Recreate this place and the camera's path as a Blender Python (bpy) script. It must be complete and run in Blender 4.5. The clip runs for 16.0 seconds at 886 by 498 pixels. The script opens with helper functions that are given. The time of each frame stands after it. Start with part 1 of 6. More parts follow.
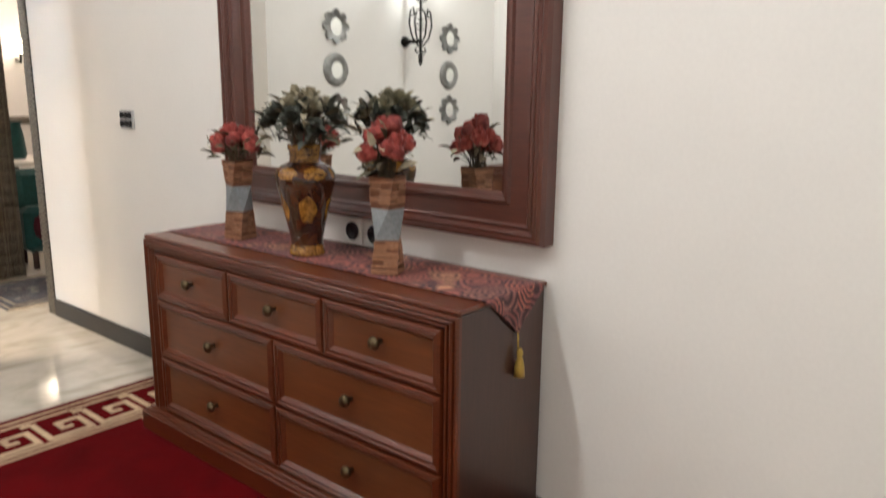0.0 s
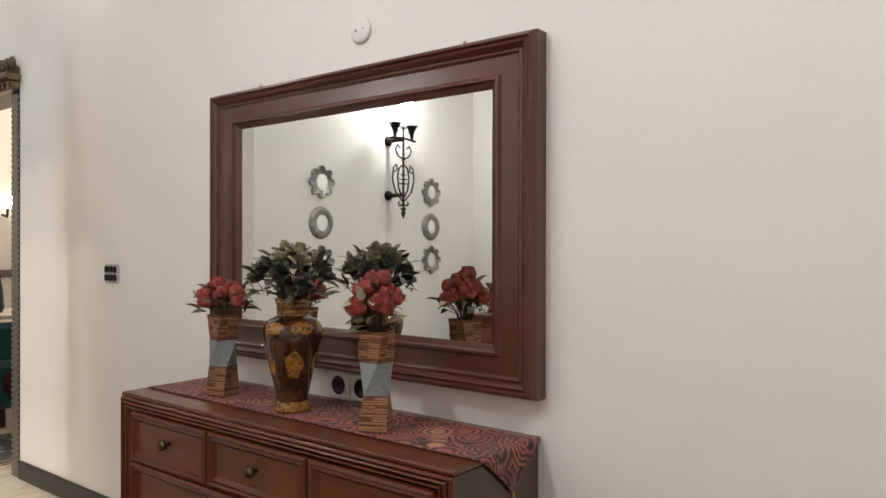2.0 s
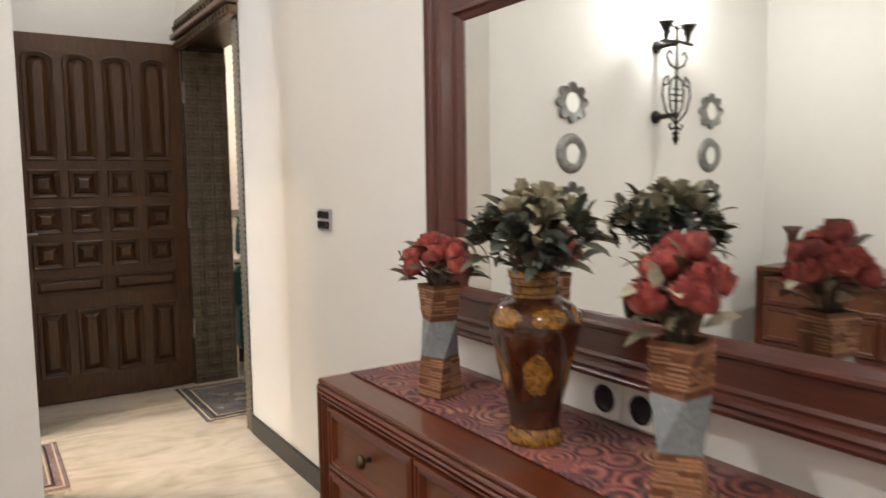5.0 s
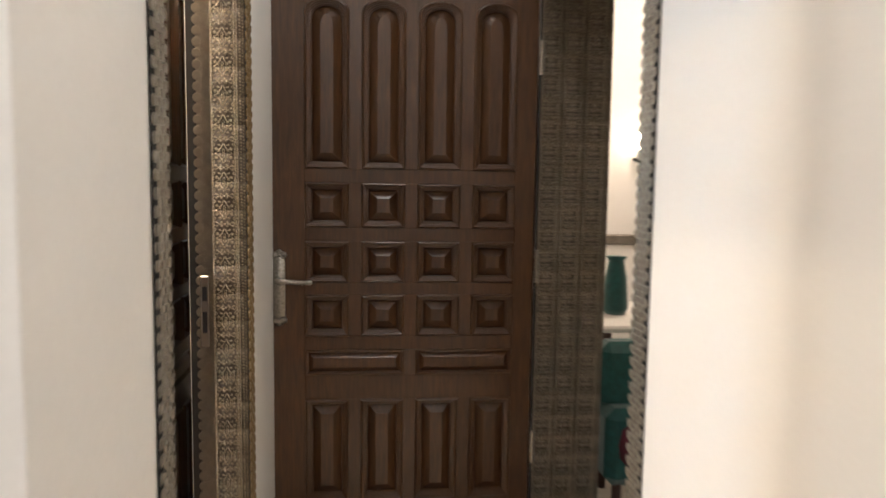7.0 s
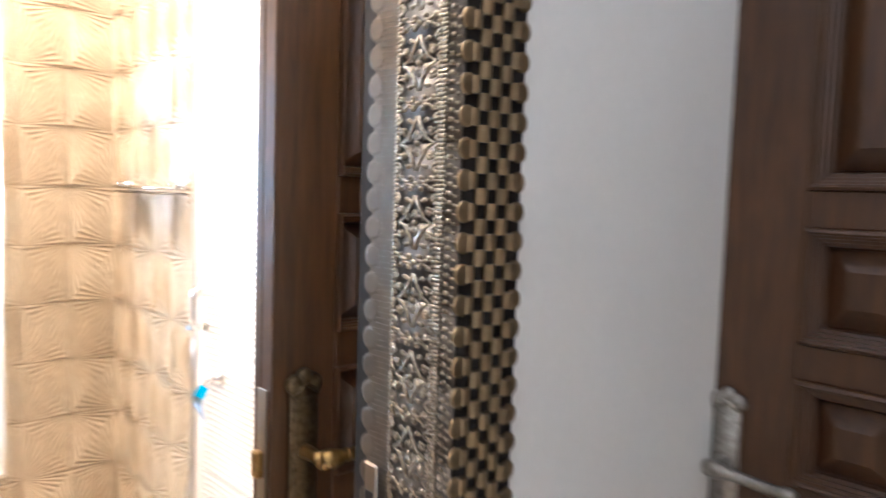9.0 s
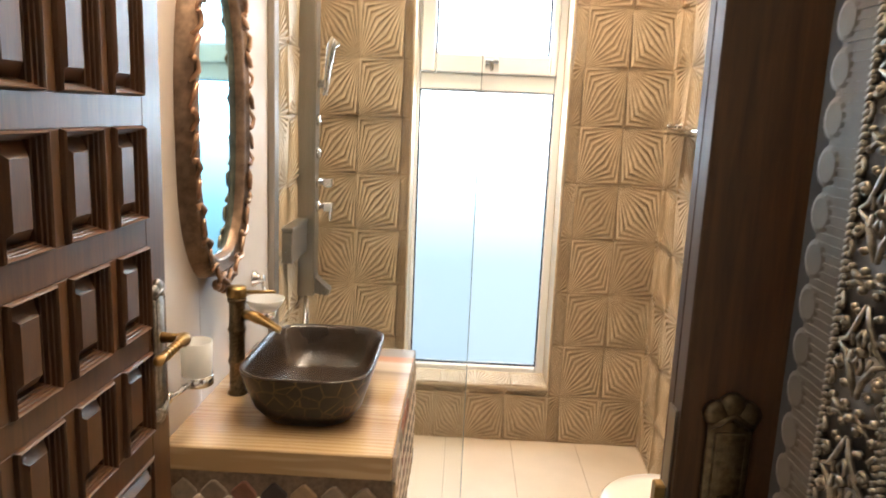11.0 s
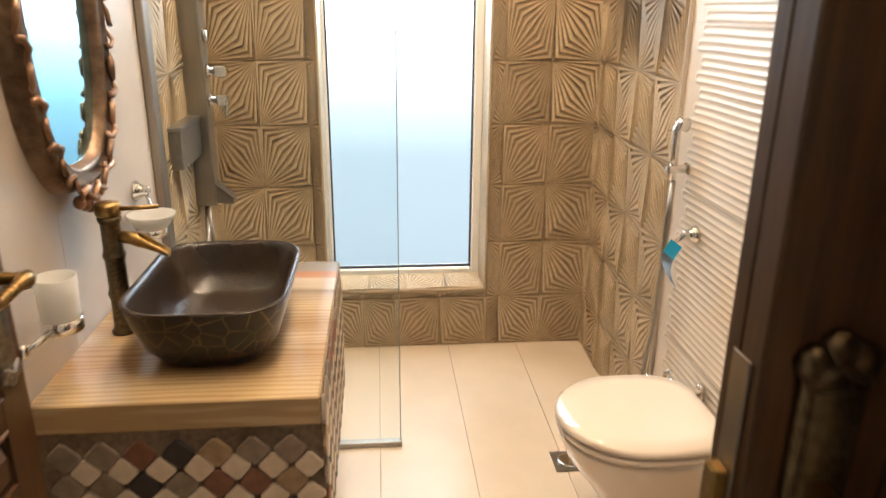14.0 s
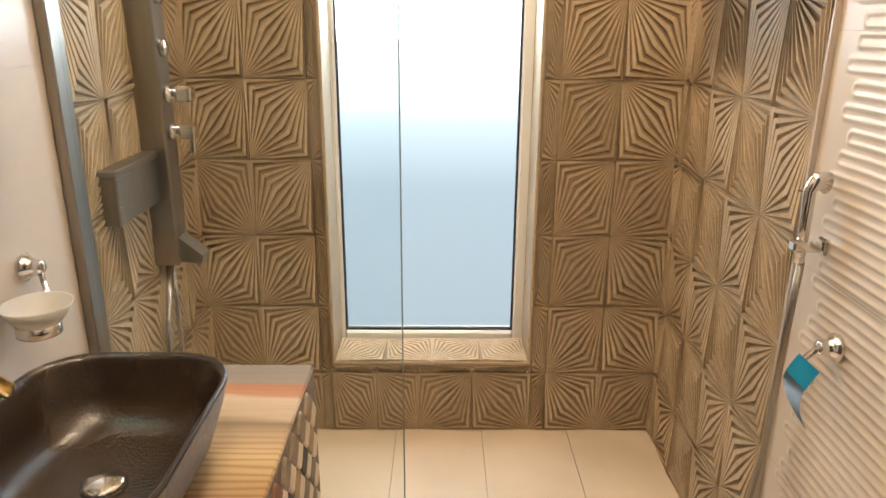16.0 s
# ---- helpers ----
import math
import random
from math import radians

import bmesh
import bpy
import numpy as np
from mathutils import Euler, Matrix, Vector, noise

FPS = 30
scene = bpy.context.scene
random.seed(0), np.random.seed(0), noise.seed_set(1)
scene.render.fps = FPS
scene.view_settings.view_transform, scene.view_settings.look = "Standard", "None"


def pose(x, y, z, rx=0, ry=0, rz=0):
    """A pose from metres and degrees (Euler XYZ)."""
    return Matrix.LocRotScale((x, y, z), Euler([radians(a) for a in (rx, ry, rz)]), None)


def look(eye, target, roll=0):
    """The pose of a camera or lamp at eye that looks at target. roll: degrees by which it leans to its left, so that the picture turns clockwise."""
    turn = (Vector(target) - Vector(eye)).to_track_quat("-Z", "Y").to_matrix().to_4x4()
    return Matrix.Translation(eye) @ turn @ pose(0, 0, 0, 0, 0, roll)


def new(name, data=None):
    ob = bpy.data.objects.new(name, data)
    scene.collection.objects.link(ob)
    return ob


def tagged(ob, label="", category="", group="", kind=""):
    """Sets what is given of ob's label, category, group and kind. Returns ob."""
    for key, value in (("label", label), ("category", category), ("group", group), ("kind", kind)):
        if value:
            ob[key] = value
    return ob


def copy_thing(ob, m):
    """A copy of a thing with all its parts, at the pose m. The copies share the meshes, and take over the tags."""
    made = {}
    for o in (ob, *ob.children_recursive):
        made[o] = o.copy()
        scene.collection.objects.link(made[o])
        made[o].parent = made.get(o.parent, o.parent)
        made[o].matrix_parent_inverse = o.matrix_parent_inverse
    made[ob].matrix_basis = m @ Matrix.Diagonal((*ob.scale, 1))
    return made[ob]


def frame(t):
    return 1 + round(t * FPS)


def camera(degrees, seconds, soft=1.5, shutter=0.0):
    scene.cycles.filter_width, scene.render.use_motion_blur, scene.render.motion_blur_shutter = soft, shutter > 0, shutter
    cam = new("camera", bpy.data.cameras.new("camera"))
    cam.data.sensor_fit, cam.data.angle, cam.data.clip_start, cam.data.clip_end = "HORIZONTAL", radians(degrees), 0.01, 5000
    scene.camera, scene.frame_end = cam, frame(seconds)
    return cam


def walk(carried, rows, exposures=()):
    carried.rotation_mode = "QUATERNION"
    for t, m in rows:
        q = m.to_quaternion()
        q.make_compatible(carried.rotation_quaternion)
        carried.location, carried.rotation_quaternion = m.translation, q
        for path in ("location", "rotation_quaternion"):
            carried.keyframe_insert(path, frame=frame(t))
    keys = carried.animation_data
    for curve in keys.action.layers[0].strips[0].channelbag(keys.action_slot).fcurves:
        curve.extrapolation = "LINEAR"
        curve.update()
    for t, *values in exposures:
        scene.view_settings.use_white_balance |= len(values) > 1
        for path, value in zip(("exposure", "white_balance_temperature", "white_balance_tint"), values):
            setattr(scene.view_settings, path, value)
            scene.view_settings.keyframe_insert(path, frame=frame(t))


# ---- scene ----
cam = camera(63.1, 16.0, 1.5, 0.5)
PATH = [
    (0, (-0.114, -0.671, 1.197), (1.399, 0.573, 0.789), 0.6),
    (0.5, (-0.121, -0.662, 1.207), (1.371, 0.534, 0.62), 0.6),
    (1, (-0.143, -0.663, 1.21), (1.365, 0.533, 0.667), 0.6),
    (1.5, (-0.128, -0.654, 1.21), (1.44, 0.571, 1.005), 0.3),
    (2, (-0.127, -0.646, 1.214), (1.453, 0.581, 1.208), 0.1),
    (2.2, (-0.132, -0.646, 1.219), (1.449, 0.579, 1.214), 0.0),
    (2.5, (-0.139, -0.646, 1.219), (1.443, 0.578, 1.213), -0.1),
    (3, (-0.138, -0.64, 1.221), (1.437, 0.582, 1.055), -0.0),
    (5.5, (0.56, 0.321, 1.235), (1.502, 2.078, 1.073), 0.0),
    (5.7, (0.611, 0.493, 1.248), (1.496, 2.279, 1.091), 0.4),
    (6, (0.701, 0.809, 1.223), (1.416, 2.672, 1.088), 0.7),
    (6.5, (0.81, 1.35, 1.251), (1.199, 3.307, 1.119), 0.2),
    (7, (0.893, 1.903, 1.335), (1.086, 3.894, 1.148), 0.8),
    (7.5, (0.99, 2.355, 1.375), (0.922, 4.354, 1.158), 0.6),
    (8, (1.114, 2.876, 1.377), (0.615, 4.803, 1.181), 0.4),
    (8.2, (1.157, 3.004, 1.335), (0.424, 4.862, 1.223), -0.5),
    (8.4, (1.144, 3.103, 1.319), (0.239, 4.885, 1.242), -0.2),
    (8.5, (1.093, 3.198, 1.317), (0.088, 4.925, 1.224), 1.9),
    (9, (1.024, 3.476, 1.355), (-0.428, 4.844, 1.204), 1.8),
    (9.2, (0.982, 3.573, 1.352), (-0.639, 4.736, 1.21), 2.7),
    (9.5, (0.949, 3.66, 1.372), (-0.889, 4.431, 1.211), 2.7),
    (9.8, (0.917, 3.716, 1.381), (-1.036, 4.117, 1.214), 2.9),
    (10, (0.896, 3.728, 1.376), (-1.084, 3.96, 1.208), 2.3),
    (10.2, (0.892, 3.732, 1.373), (-1.097, 3.847, 1.205), 2.4),
    (12.3, (0.841, 3.695, 1.36), (-1.06, 3.625, 0.742), 1.4),
    (12.5, (0.84, 3.695, 1.356), (-1.062, 3.684, 0.736), 1.1),
    (13, (0.829, 3.68, 1.349), (-1.066, 3.82, 0.725), 1.1),
    (13.5, (0.776, 3.662, 1.342), (-1.105, 3.896, 0.707), 0.9),
    (14, (0.597, 3.71, 1.306), (-1.289, 3.881, 0.661), 0.5),
    (14.5, (0.396, 3.794, 1.311), (-1.496, 3.881, 0.669), 0.6),
    (15, (0.238, 3.838, 1.294), (-1.658, 3.85, 0.658), 0.6),
    (15.5, (0.091, 3.828, 1.296), (-1.807, 3.833, 0.667), 0.5),
    (16, (0.016, 3.836, 1.293), (-1.883, 3.843, 0.666), 0.3),
]
EXPOSURES = [(0, 0.33, 6000, 10), (0.5, 0.65, 6050, 10), (1.0, 0.5, 6050, 10), (1.6, 0.0, 6050, 10), (2.6, -0.05, 6100, 10), (3.0, 0.05, 6100, 10), (5.4, 0.3, 6200, 10), (6.5, 0.25, 6200, 10), (7.0, 0.5, 6100, 10), (7.5, 0.98, 6750, 10), (8.0, 1.65, 6050, 10), (8.5, 1.4, 5650, 10), (9.0, 0.95, 5050, 10), (9.5, 0.15, 5350, 10), (10.0, -0.3, 5500, 10), (12.3, -0.27, 6850, 10), (13.5, -0.3, 6700, 10), (14.0, -0.5, 6500, 10), (15.0, -0.78, 6650, 10), (16, -0.82, 6650, 10)]
walk(cam, [(t, look(eye, target, roll)) for t, eye, target, roll in PATH], EXPOSURES)

# ---- world and daylight ----
world = bpy.data.worlds.new("sky")
scene.world = world
world.use_nodes = True
wn = world.node_tree.nodes
sky = wn.new("ShaderNodeTexSky")
sky.sky_type, sky.sun_disc, sky.sun_elevation, sky.sun_rotation = "NISHITA", False, radians(40), radians(200)
world.node_tree.links.new(sky.outputs[0], wn["Background"].inputs[0])
wn["Background"].inputs[1].default_value = 0.1

X1 = 1.5            # dresser wall
XW = 0.538           # corridor's other wall
YL = 4.5            # open door leaf at the corridor's end
YH = 2.66           # hall wall with the sconce
BX, BY0, BY1 = -2.04, 3.119, 4.522   # bathroom: window wall, basin wall, toilet wall
CEIL = 2.95


# ---- materials ----
def node_mat(name, rough=0.5, metal=0.0, **kw):
    m = bpy.data.materials.new(name)
    m.use_nodes = True
    p = m.node_tree.nodes["Principled BSDF"]
    p.inputs["Roughness"].default_value = rough
    p.inputs["Metallic"].default_value = metal
    for k, v in kw.items():
        p.inputs[k.replace("_", " ")].default_value = v
    return m, m.node_tree.nodes, m.node_tree.links, p


def coords(nodes, links, scale=(1, 1, 1)):
    tc = nodes.new("ShaderNodeTexCoord")
    mp = nodes.new("ShaderNodeMapping")
    mp.inputs["Scale"].default_value = scale
    links.new(tc.outputs["Object"], mp.inputs[0])
    return mp.outputs[0]


def noise_tex(nodes, links, vec, scale, detail=4, rough=0.55, dist=0.0):
    n = nodes.new("ShaderNodeTexNoise")
    n.inputs["Scale"].default_value, n.inputs["Detail"].default_value = scale, detail
    n.inputs["Roughness"].default_value, n.inputs["Distortion"].default_value = rough, dist
    links.new(vec, n.inputs["Vector"])
    return n.outputs[0]


def ramp(nodes, links, fac, stops):
    r = nodes.new("ShaderNodeValToRGB")
    e = r.color_ramp.elements
    while len(e) < len(stops):
        e.new(0.5)
    for el, (pos, c) in zip(e, stops):
        el.position, el.color = pos, (*c, 1)
    links.new(fac, r.inputs[0])
    return r.outputs[0]


def bump(nodes, links, p, fac, strength=0.2, dist=0.002):
    b = nodes.new("ShaderNodeBump")
    b.inputs["Strength"].default_value, b.inputs["Distance"].default_value = strength, dist
    links.new(fac, b.inputs["Height"])
    links.new(b.outputs[0], p.inputs["Normal"])


def mix(nodes, links, fac, a, b, mode="MIX"):
    n = nodes.new("ShaderNodeMix")
    n.data_type, n.blend_type = "RGBA", mode
    for sock, v in ((n.inputs[0], fac), (n.inputs[6], a), (n.inputs[7], b)):
        if hasattr(v, "links"):
            links.new(v, sock)
        elif isinstance(v, tuple):
            sock.default_value = (*v, 1)
        else:
            sock.default_value = v
    return n.outputs[2]


def shade(c, k):
    return tuple(min(1, v * k) for v in c)


def plain(name, c, rough=0.5, metal=0.0, var=0.12, scale=30.0, bumpy=0.1, stretch=(1, 1, 1), **kw):
    """A surface with fine grain and broad patches."""
    m, n, l, p = node_mat(name, rough, metal, **kw)
    v = coords(n, l, stretch)
    a = noise_tex(n, l, v, scale)
    b = noise_tex(n, l, v, scale / 12, 2)
    c1 = ramp(n, l, a, [(0.3, shade(c, 1 - var)), (0.7, shade(c, 1 + var))])
    c2 = ramp(n, l, b, [(0.35, (1 - var, 1 - var, 1 - var)), (0.65, (1, 1, 1))])
    l.new(mix(n, l, 1.0, c1, c2, "MULTIPLY"), p.inputs["Base Color"])
    rr = n.new("ShaderNodeMapRange")
    rr.inputs[3].default_value, rr.inputs[4].default_value = max(0.02, rough - 0.07), min(1, rough + 0.07)
    l.new(b, rr.inputs[0])
    l.new(rr.outputs[0], p.inputs["Roughness"])
    if bumpy:
        bump(n, l, p, a, bumpy)
    return m


def wood(name, dark, light, rough=0.35, axis=2, scale=14.0, coat=0.2, var=True):
    """Stained wood with its grain along one axis."""
    m, n, l, p = node_mat(name, rough)
    s = [9.0, 9.0, 9.0]
    s[axis] = 0.7
    v = coords(n, l, tuple(s))
    g = noise_tex(n, l, v, scale, 6, 0.65, 0.6)
    b = noise_tex(n, l, coords(n, l), 2.5, 3)
    c1 = ramp(n, l, g, [(0.25, dark), (0.55, tuple((a + c) / 2 for a, c in zip(dark, light))), (0.8, light)])
    c2 = ramp(n, l, b, [(0.3, (0.72, 0.72, 0.72)), (0.7, (1.0, 1.0, 1.0))])
    l.new(mix(n, l, 1.0, c1, c2, "MULTIPLY"), p.inputs["Base Color"])
    p.inputs["Coat Weight"].default_value = coat
    p.inputs["Coat Roughness"].default_value = 0.25
    bump(n, l, p, g, 0.12, 0.001)
    return m


WALL = plain("warm_white_paint", (0.80, 0.78, 0.75), 0.55, var=0.015, scale=90, bumpy=0.015)
CEILING = plain("ceiling_paint", (0.82, 0.80, 0.77), 0.7, var=0.02, scale=60, bumpy=0.03)
BASE = plain("black_skirting_stone", (0.022, 0.023, 0.027), 0.3, var=0.25, scale=60, bumpy=0.03)
CREAM_TILE = plain("cream_wall_tile", (0.53, 0.46, 0.39), 0.25, var=0.04, scale=6, bumpy=0.0)
GROUT = plain("grout", (0.38, 0.31, 0.24), 0.85, var=0.1, scale=200)
WHITE_PVC = plain("white_window_plastic", (0.8, 0.8, 0.79), 0.35, var=0.02, scale=8, bumpy=0)
GASKET = plain("black_gasket", (0.02, 0.025, 0.04), 0.6)
CHROME = plain("chrome", (0.75, 0.74, 0.72), 0.08, 1.0, var=0.03, scale=10, bumpy=0)
STEEL = plain("brushed_steel", (0.36, 0.33, 0.29), 0.3, 1.0, var=0.08, scale=60, bumpy=0.05, stretch=(1, 1, 0.04))
BRASS = plain("antique_brass", (0.42, 0.27, 0.10), 0.3, 1.0, var=0.25, scale=90, bumpy=0.2)
DARK_BRASS = plain("blackened_brass", (0.17, 0.125, 0.07), 0.42, 1.0, var=0.4, scale=120, bumpy=0.35)
PEWTER = plain("aged_pewter", (0.36, 0.33, 0.29), 0.38, 1.0, var=0.3, scale=120, bumpy=0.3)
IRON = plain("black_iron", (0.03, 0.028, 0.026), 0.5, 0.7, var=0.3, scale=80)
PORCELAIN = plain("ivory_porcelain", (0.72, 0.615, 0.51), 0.07, var=0.01, scale=3, bumpy=0, Coat_Weight=0.5)
FROST = node_mat("frosted_tumbler", 0.45, 0.0, Transmission_Weight=0.55, Base_Color=(0.85, 0.83, 0.78, 1), IOR=1.3)[0]
BLACK_PLASTIC = plain("black_plastic", (0.012, 0.012, 0.016), 0.18, var=0.1, bumpy=0)
WHITE_PLASTIC = plain("white_plastic", (0.78, 0.77, 0.74), 0.3, var=0.02, bumpy=0)
# Flush plate colour with the blue it reflects painted in.
PALE_BLUE = plain("pale_blue_film", (0.50, 0.70, 0.84), 0.25, var=0.04, scale=10, bumpy=0)
GREY_PLATE = plain("grey_switch_plate", (0.50, 0.50, 0.51), 0.35, 0.4, var=0.08, bumpy=0.02)
BLUE_PLASTIC = plain("blue_plastic_film", (0.0, 0.26, 0.42), 0.2, var=0.1, scale=20)
SLATE_FILM = plain("slate_plastic_film", (0.07, 0.10, 0.12), 0.2, var=0.15, scale=20)
TEAL = plain("teal_velvet", (0.004, 0.075, 0.07), 0.8, var=0.25, scale=40, Sheen_Weight=0.4)
BEIGE = plain("beige_upholstery", (0.62, 0.47, 0.29), 0.8, var=0.12, scale=150, bumpy=0.3)
MAROON = plain("maroon_velvet", (0.09, 0.008, 0.02), 0.8, var=0.2)
LINEN = plain("white_linen", (0.75, 0.72, 0.68), 0.8, var=0.06, scale=80)

DRESSER_WOOD = wood("reddish_brown_wood", (0.075, 0.015, 0.005), (0.175, 0.038, 0.010), 0.32, 1, coat=0.3)
DRESSER_DARK = wood("dark_brown_veneer", (0.045, 0.017, 0.011), (0.075, 0.03, 0.02), 0.35, 2, coat=0.3)
PANEL_WOOD = wood("drawer_front_wood", (0.115, 0.031, 0.009), (0.21, 0.064, 0.018), 0.36, 1, scale=9, coat=0.2)
MIRROR_WOOD = wood("mahogany_frame", (0.062, 0.015, 0.009), (0.125, 0.032, 0.018), 0.3, 1, coat=0.4)
DOOR_WOOD = wood("walnut_door", (0.038, 0.015, 0.005), (0.135, 0.058, 0.019), 0.38, 2, scale=10, coat=0.16)
# Mirror with a blue tint in its base colour.
MIRROR_TINT = node_mat("blue_filmed_mirror", 0.05, 1.0, Base_Color=(0.36, 0.70, 0.86, 1))[0]
MIRROR = node_mat("mirror_silver", 0.015, 1.0, Base_Color=(0.88, 0.90, 0.88, 1))[0]


def lace_mat(name, dark, light, rough):
    """Chased metal: dark in the crevices of a fine pattern, rubbed bright elsewhere."""
    m, n, l, p = node_mat(name, rough, 0.85)
    v = coords(n, l)
    a = noise_tex(n, l, v, 160, 3)
    b = noise_tex(n, l, v, 9, 3)
    c1 = ramp(n, l, a, [(0.3, dark), (0.65, light)])
    c2 = ramp(n, l, b, [(0.3, (0.7, 0.7, 0.7)), (0.7, (1.1, 1.08, 1.0))])
    l.new(mix(n, l, 1.0, c1, c2, "MULTIPLY"), p.inputs["Base Color"])
    bump(n, l, p, a, 0.3, 0.001)
    return m


LACE = lace_mat("tarnished_silver_lace", (0.18, 0.148, 0.11), (0.43, 0.37, 0.285), 0.4)
WEAVE = plain("tarnished_bronze_weave", (0.32, 0.235, 0.13), 0.4, 0.8, var=0.2, scale=60, bumpy=0.06)
# The same weave greyed in its base colour, as daylight makes it look.
DAYLIT_WEAVE = plain("tarnished_silver_weave", (0.34, 0.305, 0.255), 0.4, 0.8, var=0.2, scale=60, bumpy=0.06)
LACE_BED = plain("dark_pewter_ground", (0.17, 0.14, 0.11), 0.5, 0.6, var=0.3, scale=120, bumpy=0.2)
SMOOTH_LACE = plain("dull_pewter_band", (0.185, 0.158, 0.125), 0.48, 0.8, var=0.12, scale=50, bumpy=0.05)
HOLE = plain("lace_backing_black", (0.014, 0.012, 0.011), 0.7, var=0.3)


def marble():
    m, n, l, p = node_mat("polished_cream_marble", 0.07)
    v = coords(n, l)
    w = noise_tex(n, l, coords(n, l, (0.9, 2.2, 1)), 1.6, 8, 0.6, 1.8)
    f = noise_tex(n, l, v, 7, 6, 0.6, 0.8)
    c1 = ramp(n, l, w, [(0.28, (0.42, 0.37, 0.30)), (0.45, (0.60, 0.55, 0.47)), (0.55, (0.66, 0.61, 0.54)), (0.72, (0.50, 0.45, 0.37))])
    c2 = ramp(n, l, f, [(0.3, (0.88, 0.87, 0.85)), (0.7, (1.03, 1.02, 1.0))])
    l.new(mix(n, l, 1.0, c1, c2, "MULTIPLY"), p.inputs["Base Color"])
    return m


def carved_tile():
    """Relief tile: mottled sand-coloured glaze, each tile a little different."""
    m, n, l, p = node_mat("carved_sand_tile", 0.42)
    v = coords(n, l)
    a = noise_tex(n, l, v, 55, 5, 0.7)
    b = noise_tex(n, l, v, 6, 3)
    oi = n.new("ShaderNodeObjectInfo")
    c1 = ramp(n, l, a, [(0.25, (0.48, 0.37, 0.24)), (0.55, (0.62, 0.50, 0.35)), (0.85, (0.68, 0.57, 0.42))])
    c2 = ramp(n, l, oi.outputs["Random"], [(0.0, (0.86, 0.84, 0.80)), (1.0, (1.05, 1.03, 1.0))])
    c3 = ramp(n, l, b, [(0.3, (0.86, 0.85, 0.83)), (0.7, (1.0, 1.0, 1.0))])
    l.new(mix(n, l, 1.0, mix(n, l, 1.0, c1, c2, "MULTIPLY"), c3, "MULTIPLY"), p.inputs["Base Color"])
    bump(n, l, p, a, 0.25, 0.001)
    return m


def carpet(name, c, var=0.3):
    m, n, l, p = node_mat(name, 0.95, 0.0, Specular_IOR_Level=0.08)
    v = coords(n, l)
    a = noise_tex(n, l, v, 420, 2)
    b = noise_tex(n, l, v, 5, 4, 0.6, 0.5)
    c1 = ramp(n, l, a, [(0.3, shade(c, 1 - var)), (0.7, shade(c, 1 + var))])
    c2 = ramp(n, l, b, [(0.3, (0.70, 0.66, 0.68)), (0.6, (1.0, 1.0, 1.0)), (0.8, (1.12, 1.1, 1.1))])
    l.new(mix(n, l, 1.0, c1, c2, "MULTIPLY"), p.inputs["Base Color"])
    bump(n, l, p, a, 0.6, 0.004)
    return m


def cloth_pattern(name, ground, stops, scale, rough=0.75):
    """Printed or woven cloth with rings and dots round scattered centres."""
    m, n, l, p = node_mat(name, rough)
    v = coords(n, l)
    vo = n.new("ShaderNodeTexVoronoi")
    vo.inputs["Scale"].default_value = scale
    l.new(v, vo.inputs["Vector"])
    w = n.new("ShaderNodeMath")
    w.operation = "MULTIPLY"
    w.inputs[1].default_value = 42
    l.new(vo.outputs["Distance"], w.inputs[0])
    s = n.new("ShaderNodeMath")
    s.operation = "SINE"
    l.new(w.outputs[0], s.inputs[0])
    mr = n.new("ShaderNodeMapRange")
    mr.inputs[1].default_value, mr.inputs[2].default_value = -1, 1
    l.new(s.outputs[0], mr.inputs[0])
    v2 = n.new("ShaderNodeTexVoronoi")
    v2.inputs["Scale"].default_value = scale * 5
    l.new(v, v2.inputs["Vector"])
    col = ramp(n, l, vo.outputs["Color"], stops)
    ring = mix(n, l, mr.outputs[0], ground, col)
    dots = ramp(n, l, v2.outputs["Distance"], [(0.16, (1, 1, 1)), (0.24, (0, 0, 0))])
    l.new(mix(n, l, dots, ring, mix(n, l, 0.5, ring, stops[-1][1])), p.inputs["Base Color"])
    bump(n, l, p, noise_tex(n, l, v, 600, 2), 0.2, 0.001)
    return m


MARBLE = marble()
CARVED = carved_tile()
# Brown that paints the shade into the relief tiles' grooves.
CARVED_SHADE = plain("brown_tile_grooves", (0.40, 0.295, 0.18), 0.5, var=0.2, scale=25, bumpy=0.1)
WAVE_TILE = plain("ivory_wave_tile", (0.64, 0.545, 0.44), 0.3, var=0.03, scale=5, bumpy=0)
BATH_FLOOR = plain("sand_floor_tile", (0.63, 0.52, 0.395), 0.22, var=0.06, scale=4, bumpy=0.02)
RED_PILE = carpet("red_wool_pile", (0.105, 0.0014, 0.003))
CREAM_PILE = carpet("cream_wool_pile", (0.62, 0.47, 0.30), 0.15)
DARK_RED = carpet("dark_red_wool", (0.07, 0.004, 0.009))
FRINGE = plain("cream_fringe", (0.55, 0.46, 0.34), 0.9, var=0.2, scale=300)
RUNNER = cloth_pattern("paisley_cloth", (0.045, 0.020, 0.026), [(0.0, (0.15, 0.06, 0.065)), (0.35, (0.40, 0.12, 0.085)), (0.6, (0.20, 0.08, 0.085)), (0.85, (0.50, 0.24, 0.14))], 11)
NAVY_RUG = cloth_pattern("navy_persian_pile", (0.02, 0.024, 0.04), [(0.0, (0.015, 0.02, 0.035)), (0.4, (0.13, 0.13, 0.14)), (0.7, (0.08, 0.05, 0.045)), (1.0, (0.48, 0.45, 0.40))], 20, 0.95)
